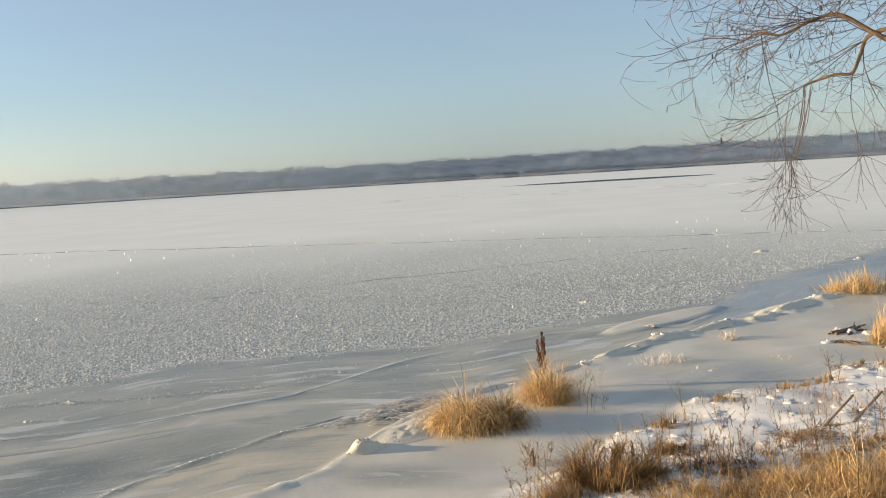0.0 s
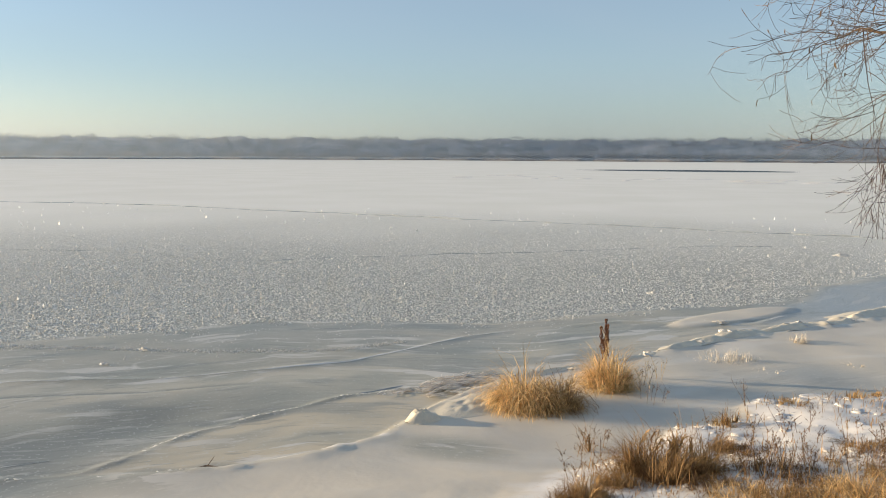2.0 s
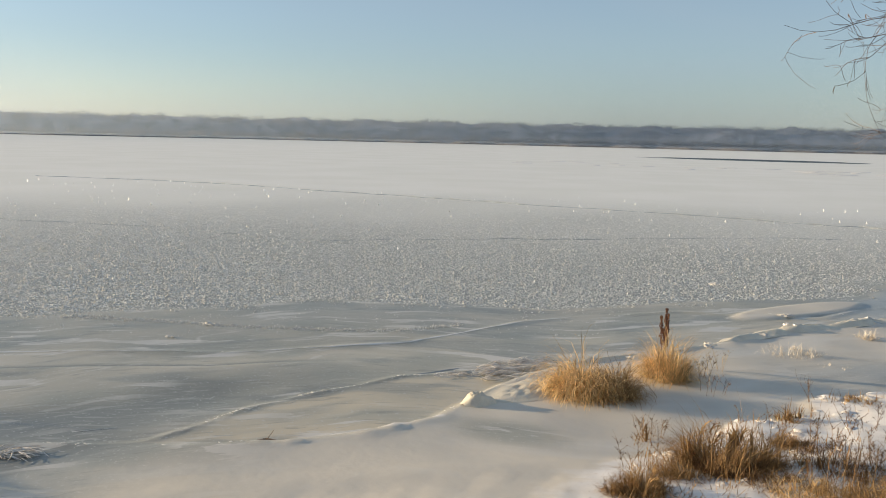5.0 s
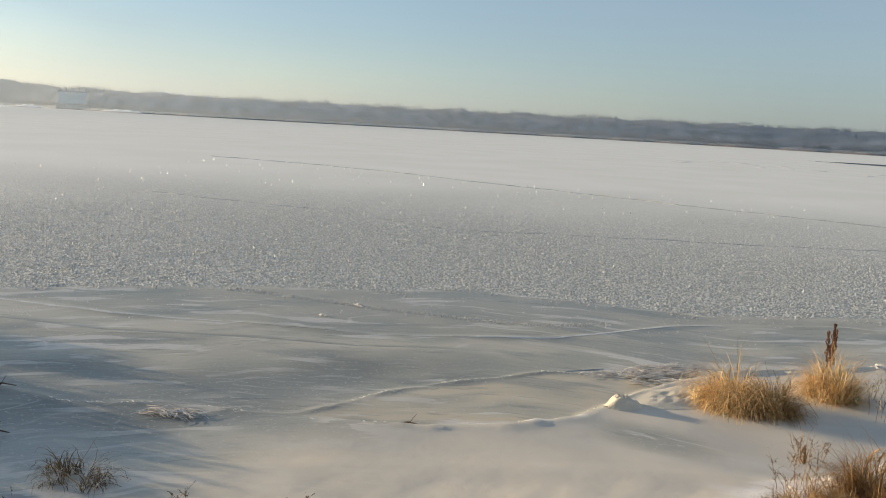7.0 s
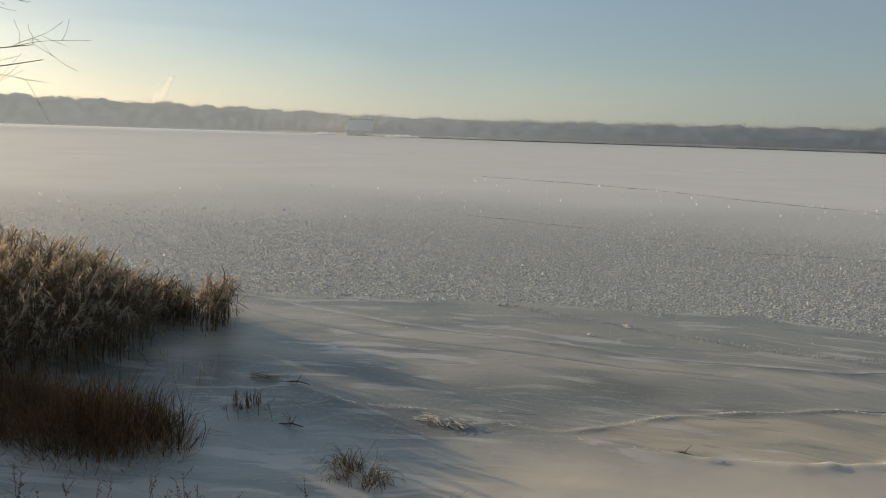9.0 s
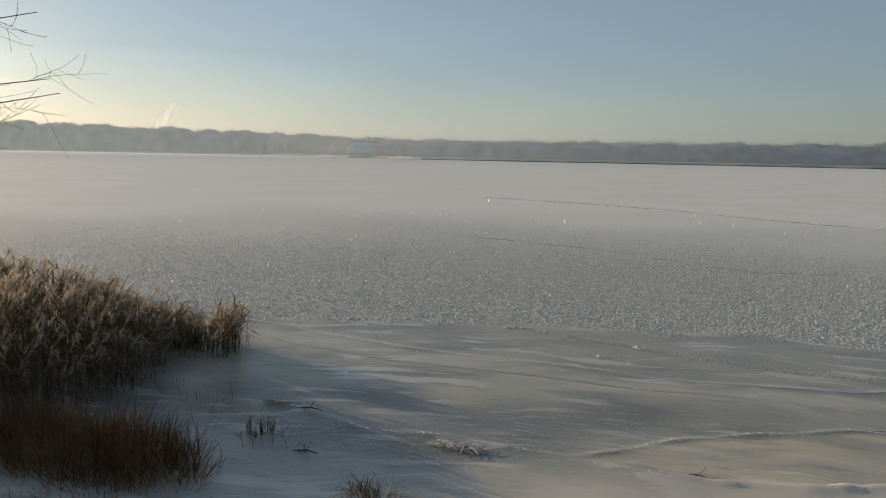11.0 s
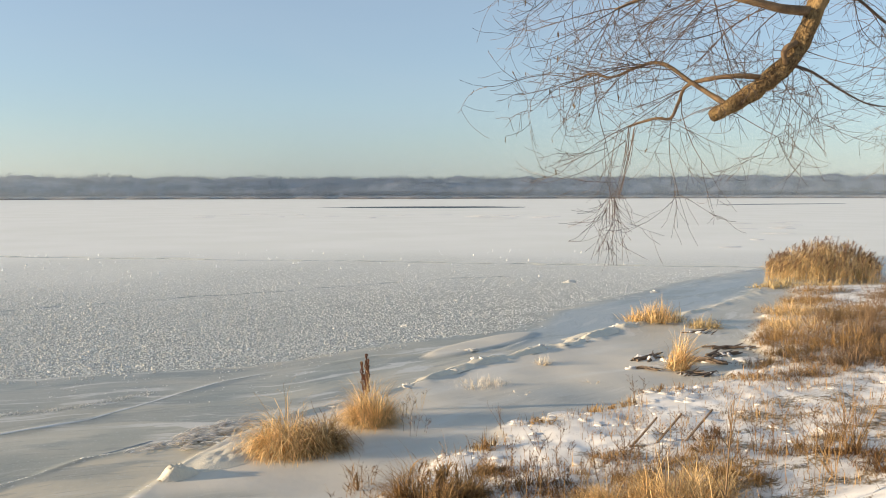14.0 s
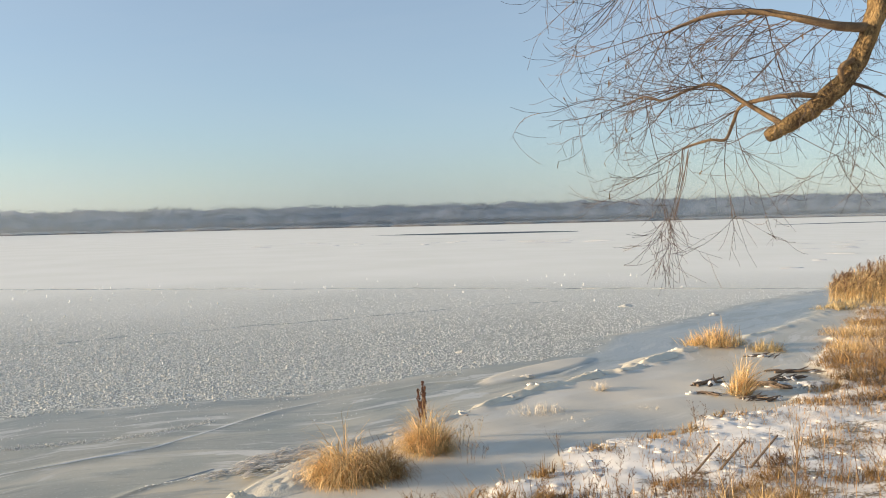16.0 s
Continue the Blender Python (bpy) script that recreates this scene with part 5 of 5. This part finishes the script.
for i, (x, y) in enumerate(((15.2, 30.9), (16.6, 30.3), (19.6, 30.2), (14.4, 30.0))):
    tuft("straw_pile", x, y, 0.9, 0.4, 0.4, 300, PALE_STRAW, "pale pile of flattened reeds with snow at the waterline", "straw pile", "straw piles below the reeds", 165 + i, 1.45, 0.3, 0.012)
reed_bed("reed_bed", [(15.0, 32.6), (15.8, 31.6), (17.4, 31.2), (19.2, 31.2), (20.2, 34), (18.8, 35.6), (16.6, 35)], 950, 1.6, "stand of golden dry reeds with brown plumes on the shore", 171, "reed beds", 0.12, STRAW, PALE_STRAW, plume_mat=DARK_PLUME)
reed_bed("reed_bed", [(20.8, 30.6), (24, 31.5), (26, 35), (22.5, 35)], 420, 2.0, "stand of golden dry reeds farther along the shore", 172, "reed beds", 0.12, STRAW, PALE_STRAW, plume_mat=DARK_PLUME)


def log(x, y, length, r, turn, label, seed, rise=0.0):
    rnd = random.Random(seed)
    top = root("driftwood", (x, y, height(x, y)), label, "driftwood", "driftwood on the shore")
    for k in range(7):
        a = turn + rnd.gauss(0, 0.55)
        d = Vector((math.cos(a), math.sin(a), rnd.uniform(-0.05, 0.22)))
        c = Vector((rnd.gauss(0, length * 0.18), rnd.gauss(0, length * 0.1), r * 0.25))
        l = length * rnd.uniform(0.3, 0.65)
        q = r * rnd.uniform(0.12, 0.4)
        sh = Shape()
        sh.tube([c - d * l, c - d * l * 0.3 + Vector((0, 0, rnd.uniform(0, r * 0.4))), c + d * l * 0.4, c + d * l], [q, q, q * 0.8, q * 0.4], 6, 0.25, rnd)
        part("stick", sh, WOOD, top)
    for k in range(2):
        cap = Shape()
        cap.blob((rnd.gauss(0, length * 0.25), rnd.gauss(0, length * 0.12), 0.0), length * rnd.uniform(0.1, 0.22), length * rnd.uniform(0.07, 0.12), r * rnd.uniform(0.4, 0.8), rnd.random() * 40, 0.7, 10, 5)
        part("snow_cap", cap, SNOW, top, smooth=True)


for i, a in enumerate(((5.85, 17.25, 0.7, 0.1, 0.4), (7.0, 16.9, 0.9, 0.12, -0.3), (7.6, 17.6, 0.8, 0.1, 0.5), (6.4, 15.75, 0.6, 0.09, 0.2), (8.2, 18.4, 0.9, 0.1, 0.1), (5.6, 16.2, 0.5, 0.07, -0.6), (8.1, 20.4, 0.6, 0.08, 0.6))):
    log(*a, "tangle of dark driftwood with caps of snow in the shore ice", 190 + i)
for i, (x, y, s) in enumerate(((6.3, 17.0, 0.3), (7.9, 17.0, 0.35), (2.5, 12.35, 0.3), (3.2, 12.65, 0.35), (3.6, 12.75, 0.2), (2.95, 12.5, 0.22), (2.4, 12.1, 0.18))):
    chunk("snow_mound", x, y, s, s * 0.5, s * 0.22, SNOW, "small rounded heap of snow at the edge of the shore", "snow heap", "snow heaps along the shore", i + 70, 0.5)


def stake(x, y, length, lean, az):
    d = Vector((math.sin(lean) * math.cos(az), math.sin(lean) * math.sin(az), math.cos(lean)))
    sh = Shape()
    z = height(x, y)
    b = Vector((x, y, z - 0.05))
    sh.tube([b, b + d * length * 0.5, b + d * length], [0.016, 0.015, 0.013], 6)
    tagged(part("stake", sh, WOOD), "thin dark stake leaning out of the snowy bank", "stake", "leaning stakes on the bank")


stake(3.55, 10.3, 0.62, 0.85, 0.35)
stake(3.9, 10.35, 0.62, 0.85, 0.35)
stake(4.35, 10.5, 0.66, 0.85, 0.35)


def shoots(name, x, y, n, h, label, seed, material, fan=0.6, r0=0.008, branchy=3):
    """A bare shrub: many shoots from one foot."""
    rnd = random.Random(seed)
    top = root(name, (x, y, height(x, y)), label, "shrub")
    for i in range(n):
        sh = Shape()
        az, tilt = rnd.uniform(0, 6.28), rnd.uniform(0.05, fan)
        p = Vector((rnd.uniform(-0.08, 0.08), rnd.uniform(-0.08, 0.08), -0.03))
        hh = h * rnd.uniform(0.6, 1.1)
        pts = [p]
        for k in range(5):
            pts.append(pts[-1] + Vector((math.sin(tilt) * math.cos(az), math.sin(tilt) * math.sin(az), math.cos(tilt))) * hh / 5)
            tilt = max(0, tilt + rnd.uniform(-0.12, 0.10))
        sh.tube(pts, [r0 * (1 - 0.15 * k) for k in range(6)], 4)
        for k in range(branchy):
            u = rnd.uniform(1.2, 4.5)
            q = pts[int(u)].lerp(pts[int(u) + 1], u % 1)
            b = rnd.uniform(0, 6.28)
            d = Vector((math.cos(b) * 0.6, math.sin(b) * 0.6, 0.8))
            sh.tube([q, q + d * hh * 0.12, q + d * hh * 0.22 + Vector((0, 0, 0.03))], [r0 * 0.5, r0 * 0.4, r0 * 0.2], 3)
        part("shoot", sh, material, top)


shoots("young_tree", 3.75, 7.35, 1, 1.35, "pale-barked bare sapling standing in the bank grass", 201, BRANCH, 0.06, 0.013, 9)
shoots("bare_shrub", 3.2, 7.5, 3, 0.95, "thin bare shrub among dead grass on the bank", 202, BRANCH, 0.5, 0.006)
shoots("bare_shrub", 6.0, 9.3, 20, 1.0, "bare brown shrub fanning out of the snowy bank", 203, BROWN_GRASS, 0.9, 0.006)
shoots("bare_shrub", 5.4, 8.6, 9, 0.8, "small bare brown shrub on the bank", 204, BROWN_GRASS, 0.7, 0.005)
shoots("bare_shrub", 2.1, 12.0, 5, 0.45, "small bare dark shrub at the edge of the ice", 205, DARK_WEED, 0.8, 0.004)
for i, (x, y, n, h) in enumerate(((11.0, 17.6, 22, 0.95), (12.2, 19.8, 24, 1.1), (13.4, 18.8, 22, 1.1), (10.6, 19.2, 18, 0.9), (12.0, 16.8, 20, 0.9), (13.8, 22.0, 22, 1.1), (9.4, 17.6, 14, 0.7), (14.8, 20.0, 20, 1.1))):
    shoots("bramble_bush", x, y, n, h, "dense brown leafless bush along the shore", 240 + i, DARK_WEED, 1.1, 0.006, 7)
tuft("brown_tuft", 6.2, 9.95, 0.35, 0.3, 0.3, 300, DARK_GRASS, "dark brown matted tuft at the foot of a shrub", "grass tuft", "", 250, 0.9, 1.2, 0.004)
for i, (x, y) in enumerate(((4.7, 9.0), (4.2, 9.6), (5.0, 8.3), (3.6, 9.4))):
    weed("dry_weed", x, y, 0.25, 0.75, 7, "tall brown dry weed with seed heads on the bank", 210 + i, BROWN_GRASS, 0.8, BW, 0.2)


# ---------- left shore ----------
# southern end of this bed is unseen, drawn out to shade the left shore
reed_bed("reed_bed", [(-10.6, 2.3), (-11.1, 3.6), (-11.5, 4.6), (-12.4, 5.2), (-14.5, 5.6), (-17, 5.2), (-19, 4.0), (-21, 1.5), (-20, -5.5), (-12.5, -6), (-10.0, -2.5), (-10.2, 0.5)], 5000, 1.62, "dense stand of tall dry reeds with nodding plumes at the shore", 221, "reed beds", 0.40)
reed_bed("reed_bed", [(-12.2, 6.0), (-12.6, 6.6), (-13.4, 7.2), (-13.7, 6.8), (-13, 6.0)], 75, 1.3, "ragged fringe of short leaning reeds beside the reed bed", 222, "reed beds", 0.4)
reed_bed("reed_bed", [(-12.8, 5.7), (-13.5, 6.4), (-14.6, 6.6), (-16, 6.5), (-17, 5.4)], 300, 0.8, "low dense fringe of reeds behind the reed bed", 231, "reed beds", 0.4)
# taller reeds out of view, added only for the shade they cast
reed_bed("reed_bed", [(-10.3, 0.9), (-10.0, -2.5), (-12.5, -6), (-20, -5.5), (-20, 0)], 1300, 2.5, "unseen tall dry reeds beside a bare tree, added to shade the shore", 229, "reed beds", 0.1)
tuft("dark_tuft", -8.55, 2.75, 1.25, 0.8, 0.85, 3000, DARK_GRASS, "broad dark brown tuft of dead grass on the snow", "grass tuft", "dark tufts by the reeds", 223, 0.5, 1.1, 0.004, 0.0, BROWN_GRASS, 0.5)
tuft("dark_tuft", -9.9, 2.2, 0.8, 0.7, 0.8, 1500, DARK_GRASS, "broad dark brown tuft of dead grass on the snow", "grass tuft", "dark tufts by the reeds", 224, 0.5, 1.1, 0.004, 0.0, BROWN_GRASS)
tuft("sedge_tuft", -8.48, 4.72, 0.26, 0.16, 0.42, 70, DARK_WEED, "thin dark upright sedge standing in the snow", "sedge", "sedge in the snow", 225, 0.3, 0.3, 0.004)
tuft("sedge_tuft", -10.4, 4.8, 0.9, 0.35, 0.5, 110, PLUME, "row of thin frosted stalks in front of the reeds", "sedge", "sedge in the snow", 226, 0.15, 0.2, 0.003)
tuft("nodding_weed", -5.72, 4.42, 0.34, 0.2, 0.66, 200, SCRUB, "low brown nodding weed half buried in snow", "dry weed", "", 227, 0.9, 4.2, 0.004, old=FROSTED)
straw_mat(-6.6, 6.28, 0.3, 0.25, 0.12, 90, "small mat of frosted straw on the ice", 228, HOAR, 0.3)
straw_mat(-9.44, 5.48, 0.3, 0.25, 0.12, 24, "small mat of dark straw on the ice by the reeds", 229, PLUME, 0.28)
for i, (x, y, h, n) in enumerate(((-5.65, 1.75, 0.45, 9), (-5.55, 1.95, 0.45, 7), (-5.2, 2.4, 0.6, 10), (-5.05, 2.95, 0.35, 4), (-4.9, 3.25, 0.3, 4), (-4.2, 4.2, 0.25, 4), (-3.6, 4.9, 0.22, 3), (-7.6, 4.8, 0.25, 2), (-8.1, 4.45, 0.3, 3), (-6.2, 1.3, 0.5, 8))):
    weed("dry_weed", x, y, 0.22, h, n, "thin dark dry weed poking out of the snow", 230 + i, DARK_WEED, 0.8, "weeds in the snow")
for i, (x, y, l, t) in enumerate(((-8.9, 5.7, 0.5, 0.25), (-7.5, 4.75, 0.4, 0.3), (-4.1, 7.75, 0.3, 0.2))):
    sh = Shape()
    z = height(x, y)
    d = Vector((math.cos(t), math.sin(t), 0.12))
    b = Vector((x, y, z + 0.01))
    sh.tube([b - d * l / 2, b + Vector((0, 0.03, 0.02)), b + d * l / 2], [0.012, 0.011, 0.006], 5)
    sh.tube([b, b + Vector((0.1, 0.02, 0.14))], [0.006, 0.003], 4)
    tagged(part("fallen_stick", sh, WOOD), "short dark stick lying on the snowy ice", "stick", "fallen sticks")


# ---------- willow over the bank ----------
def bend(points, n):
    """A smooth line through the given points."""
    P = [Vector(p) for p in points]
    out = []
    for i in range(len(P) - 1):
        a, b, c, d = P[max(i - 1, 0)], P[i], P[i + 1], P[min(i + 2, len(P) - 1)]
        for k in range(n):
            t = k / n
            out.append(0.5 * ((2 * b) + (c - a) * t + (2 * a - 5 * b + 4 * c - d) * t * t + (3 * b - a - 3 * c + d) * t ** 3))
    return out + [P[-1]]


def twig(sh, p, d, length, r, rnd, depth, droop=0.35, lift=0.9, spots=None):
    """A whip that sags and then turns up at its end, with side shoots."""
    n = 8
    pts, d = [p.copy()], d.normalized()
    curl = Vector((rnd.gauss(0, 0.10), rnd.gauss(0, 0.10), rnd.gauss(0, 0.07)))
    for i in range(n):
        u = i / n
        d = (d + curl * (1 if i < 5 else -0.3) + Vector((rnd.gauss(0, 0.075), rnd.gauss(0, 0.075), rnd.gauss(0, 0.06) + (-droop * (1 - u) + lift * u * u) / n * 1.6))).normalized()
        pts.append(pts[-1] + d * length / n)
    sh.tube(pts, [max(0.0019, 0.75 * r * (1 - 0.75 * i / n)) for i in range(n + 1)], 3)
    if spots is not None and rnd.random() < 0.08:
        spots.append(pts[-1])
    if depth > 0:
        for k in range(rnd.randint(3, 5)):
            i = rnd.randint(1, n - 2)
            q = pts[i]
            fwd = (pts[i + 1] - pts[i]).normalized()
            off = Vector((rnd.gauss(0, 1), rnd.gauss(0, 1), rnd.gauss(0, 0.8)))
            off = (off - fwd * off.dot(fwd)).normalized()
            twig(sh, q, fwd * 0.75 + off * 0.8, length * rnd.uniform(0.35, 0.65), r * 0.6, rnd, depth - 1, droop, lift, spots)
    return pts


def limb(name, points, radii, material, parent, rnd, sides=9, rough=0.10, label=""):
    pts = bend(points, 5)
    rad = np.interp(np.linspace(0, len(radii) - 1, len(pts)), range(len(radii)), radii)
    sh = Shape()
    sh.tube(pts, list(rad), sides, rough, rnd)
    part(name, sh, material, parent, label, smooth=True)
    return pts


def willow():
    rnd = random.Random(77)
    K = Vector((0.64, -0.15, 3.607))
    top = root("willow_tree", (0, 0, 0), "old bare willow reaching over the bank with golden-brown bark", "tree")

    def P(x, z, y=7.3):
        """A point given on the plane y = 8, drawn in to the depth y."""
        f = (y - K.y) / (8 - K.y)
        return Vector((K.x + (x - K.x) * f, y, K.z + (z - K.z) * f))

    base = height(9.0, 6.6)
    limb("trunk", [(9.0, 6.6, base - 0.2), (8.9, 6.7, base + 1.2), (8.5, 6.9, base + 2.6), (7.8, 7.1, 5.2), (6.8, 7.2, 6.6)], [0.42, 0.34, 0.30, 0.26, 0.2], BARK, top, rnd, 12, 0.12)
    limb("crown_limb", [(8.3, 7.0, 4.4), (9.2, 7.6, 6.2), (9.6, 8.4, 8.0), (9.8, 8.8, 9.6)], [0.2, 0.16, 0.11, 0.05], BARK, top, rnd, 9, 0.1)
    main = limb("main_limb", [(6.8, 7.2, 6.6), (5.6, 7.25, 6.35), P(4.98, 5.9), P(4.80, 5.5), P(4.58, 4.99), P(4.30, 4.71), P(4.01, 4.51), P(3.74, 4.36)], [0.16, 0.12, 0.09, 0.085, 0.08, 0.085, 0.072, 0.052], BARK, top, rnd, 14, 0.16, "thick golden-brown limb ending in a blunt stub")
    fork = limb("branch", [P(3.92, 4.46), P(3.75, 4.56, 7.4), P(3.52, 4.70, 7.5), P(3.23, 4.88, 7.6), P(2.98, 4.84, 7.7), P(2.72, 4.74, 7.8), P(2.52, 4.78, 7.9), P(2.36, 4.70, 8.0)], [0.03, 0.026, 0.021, 0.018, 0.015, 0.012, 0.009, 0.005], BRANCH, top, rnd, 7)
    arm = limb("branch", [P(4.27, 4.74), P(4.0, 4.76, 7.3), P(3.72, 4.73, 7.4), P(3.48, 4.66, 7.6), P(3.40, 4.50, 7.9), P(3.32, 4.34, 8.0), P(3.18, 4.34, 8.1), P(3.02, 4.30, 8.2), P(2.90, 4.26, 8.2)], [0.028, 0.024, 0.021, 0.018, 0.016, 0.016, 0.014, 0.013, 0.010], BRANCH, top, rnd, 7)
    high = limb("branch", [P(4.72, 5.40), P(4.45, 5.42, 7.2), P(4.1, 5.50, 7.2), P(3.7, 5.58, 7.3), P(3.2, 5.56, 7.4), P(2.75, 5.40, 7.5)], [0.05, 0.042, 0.036, 0.03, 0.022, 0.01], BRANCH, top, rnd, 8)
    upper = limb("branch", [(5.6, 7.2, 6.35), (4.7, 7.3, 6.6), (3.8, 7.5, 6.6), (3.0, 7.7, 6.3), (2.4, 7.9, 5.9)], [0.06, 0.05, 0.04, 0.03, 0.012], BRANCH, top, rnd, 8)
    right = limb("branch", [P(4.50, 4.88), P(4.75, 4.80, 7.6), P(5.05, 4.62, 8.0), P(5.35, 4.48, 8.3), P(5.7, 4.46, 8.6)], [0.017, 0.013, 0.010, 0.008, 0.004], TWIG, top, rnd, 6)
    rhigh = limb("branch", [P(4.9, 5.72), P(5.2, 5.52, 7.5), P(5.55, 5.25, 7.7), P(5.95, 5.05, 7.9), P(6.4, 4.95, 8.1)], [0.018, 0.015, 0.013, 0.010, 0.005], TWIG, top, rnd, 6)
    limb("branch", [P(4.62, 5.1), P(4.50, 5.05, 7.2), P(4.46, 4.98, 7.2), P(4.49, 4.86, 7.25)], [0.03, 0.028, 0.026, 0.02], BRANCH, top, rnd, 6)
    tw = Shape()
    spots = []

    def sprout(pts, n, lo, hi, way, spread, l0, l1, r, depth=2, droop=0.35, lift=0.9):
        for _ in range(n):
            u = rnd.uniform(lo, hi) * (len(pts) - 1.001)
            p = pts[int(u)].lerp(pts[int(u) + 1], u % 1)
            d = Vector(way) + Vector((rnd.gauss(0, spread), rnd.gauss(0, spread), rnd.gauss(0, spread)))
            twig(tw, p, d, rnd.uniform(l0, l1), r, rnd, depth, droop, lift, spots)

    sprout(fork, 13, 0.25, 1.0, (-1, 0.1, -0.05), 0.4, 0.8, 1.35, 0.008, 2, 0.5, 1.3)
    sprout(high, 18, 0.2, 1.0, (-1, 0.1, -0.45), 0.4, 0.8, 1.6, 0.009, 2, 0.5, 1.4)
    sprout(upper, 26, 0.2, 1.0, (-0.9, 0.1, -0.8), 0.45, 0.9, 1.7, 0.009, 2, 0.4, 1.3)
    sprout(arm, 7, 0.3, 0.95, (-0.9, 0.1, -0.4), 0.45, 0.7, 1.5, 0.007, 2, 0.5, 1.5)
    sprout(main, 18, 0.5, 0.97, (0.1, 0.3, -0.1), 0.9, 0.6, 1.3, 0.007)
    sprout(right, 7, 0.2, 1.0, (0.7, 0.3, -0.4), 0.5, 0.5, 1.1, 0.006)
    sprout(rhigh, 14, 0.2, 1.0, (0.3, 0.4, -0.4), 0.6, 0.6, 1.2, 0.007)
    sprout(main, 8, 0.15, 0.45, (0.2, 0.5, -0.3), 0.6, 0.6, 1.1, 0.007)
    # bundle of whips hanging from the knee to a knot, and the broom below it
    knee, knot = P(2.90, 4.26, 8.2), P(2.76, 3.57, 8.3)
    for k in range(9):
        o = Vector((rnd.uniform(-0.10, 0.16), rnd.uniform(-0.08, 0.08), 0))
        mid = knee.lerp(knot, 0.5) + o * 0.8 + Vector((rnd.gauss(0, 0.03), 0, 0))
        pts = bend([knee + o + Vector((0, 0, rnd.uniform(-0.04, 0.06))), mid, knot + o * 0.6 - Vector((0, 0, rnd.uniform(-0.05, 0.3)))], 4)
        tw.tube(pts, [0.0032] * 5 + [0.0022] * (len(pts) - 5), 4)
    for k in range(15):
        a = rnd.uniform(0, 6.28)
        d = Vector((math.cos(a) * 0.7 - 0.1, math.sin(a) * 0.5, -rnd.uniform(0.4, 1.6)))
        twig(tw, knot + Vector((rnd.uniform(-0.09, 0.07), rnd.uniform(-0.05, 0.05), rnd.uniform(-0.22, 0.2))), d, rnd.uniform(0.35, 0.75), 0.004, rnd, 1, 0.3, 0.9, spots)
    for k in range(4):
        twig(tw, knot, Vector((rnd.uniform(-0.3, 0.5), rnd.uniform(-0.2, 0.2), -1)), rnd.uniform(0.6, 0.85), 0.004, rnd, 0, 0.3, 0.0)
    twig(tw, knot.lerp(knee, 0.2), Vector((-1, 0, -0.05)), 0.85, 0.005, rnd, 1, 0.1, 0.9)
    twig(tw, knot.lerp(knee, 0.8), Vector((-0.8, 0, -0.8)), 1.3, 0.006, rnd, 1, 0.0, 1.9)
    tagged(part("twig", tw, TWIG, top), "tangle of thin drooping brown twigs", kind="stuff")
    for i, p in enumerate(spots[:52]):
        lf = Shape()
        d = Vector((rnd.gauss(0, 0.25), rnd.gauss(0, 0.25), -1)).normalized()
        l = rnd.uniform(0.04, 0.075)
        s = Vector((rnd.gauss(0, 1), rnd.gauss(0, 1), 0.2)).normalized()
        lf.ribbon([p, p + d * l * 0.3, p + d * l * 0.7 + s.cross(d) * 0.008, p + d * l], [0.001, 0.008, 0.007, 0.001], s)
        part("dead_leaf", lf, LEAF, top)


willow()


def left_tree():
    rnd = random.Random(91)
    top = root("bare_tree", (0, 0, 0), "bare dark tree with ascending branches on the shore", "tree")
    base = height(-11.5, -1.2)
    limb("trunk", [(-11.5, -1.2, base - 0.2), (-11.4, -1.1, base + 1.5), (-11.2, -0.9, base + 3.2), (-11.2, -0.9, base + 5.0), (-11.3, -1, base + 6.5)], [0.2, 0.17, 0.13, 0.09, 0.04], BARK, top, rnd, 10)
    tw = Shape()
    arms = ([(-11.3, -1.0, 2.8), (-10.6, 0.0, 3.7), (-9.9, 1.2, 4.1), (-9.1, 2.5, 4.35)], [(-11.2, -0.9, 2.2), (-10.5, 0.1, 3.2), (-9.9, 1.3, 3.85), (-9.1, 2.6, 4.2)], [(-11.2, -0.9, 3.6), (-10.7, 0.1, 4.5), (-9.9, 1.2, 4.75), (-9.1, 2.4, 5.05)], [(-11.2, -0.9, 2.0), (-10.3, 0.2, 2.9), (-9.7, 1.2, 3.6), (-9.1, 2.0, 3.85)], [(-11.2, -0.9, 3.4), (-12.2, -0.4, 4.4), (-13, 0.4, 5.4)], [(-11.2, -0.9, 3.2), (-11.9, -2, 4.6), (-12.2, -2.8, 5.6)], [(-11.2, -0.9, 4.2), (-10.7, -1.8, 5.4), (-10.2, -2.4, 6.6)])
    for i, a in enumerate(arms):
        pts = limb("branch", a, [0.035, 0.018, 0.010, 0.004], BRANCH, top, rnd, 6)
        for k in range(6):
            u = rnd.uniform(0.45, 1.0) * (len(pts) - 1.001)
            p = pts[int(u)]
            d = (pts[-1] - pts[-4]).normalized() + Vector((rnd.gauss(0, 0.3), rnd.gauss(0, 0.3), rnd.gauss(0, 0.3)))
            twig(tw, p, d, rnd.uniform(0.5, 1.0), 0.005, rnd, 1, 0.0, 0.25)
    tagged(part("twig", tw, TWIG, top), kind="stuff")


left_tree()
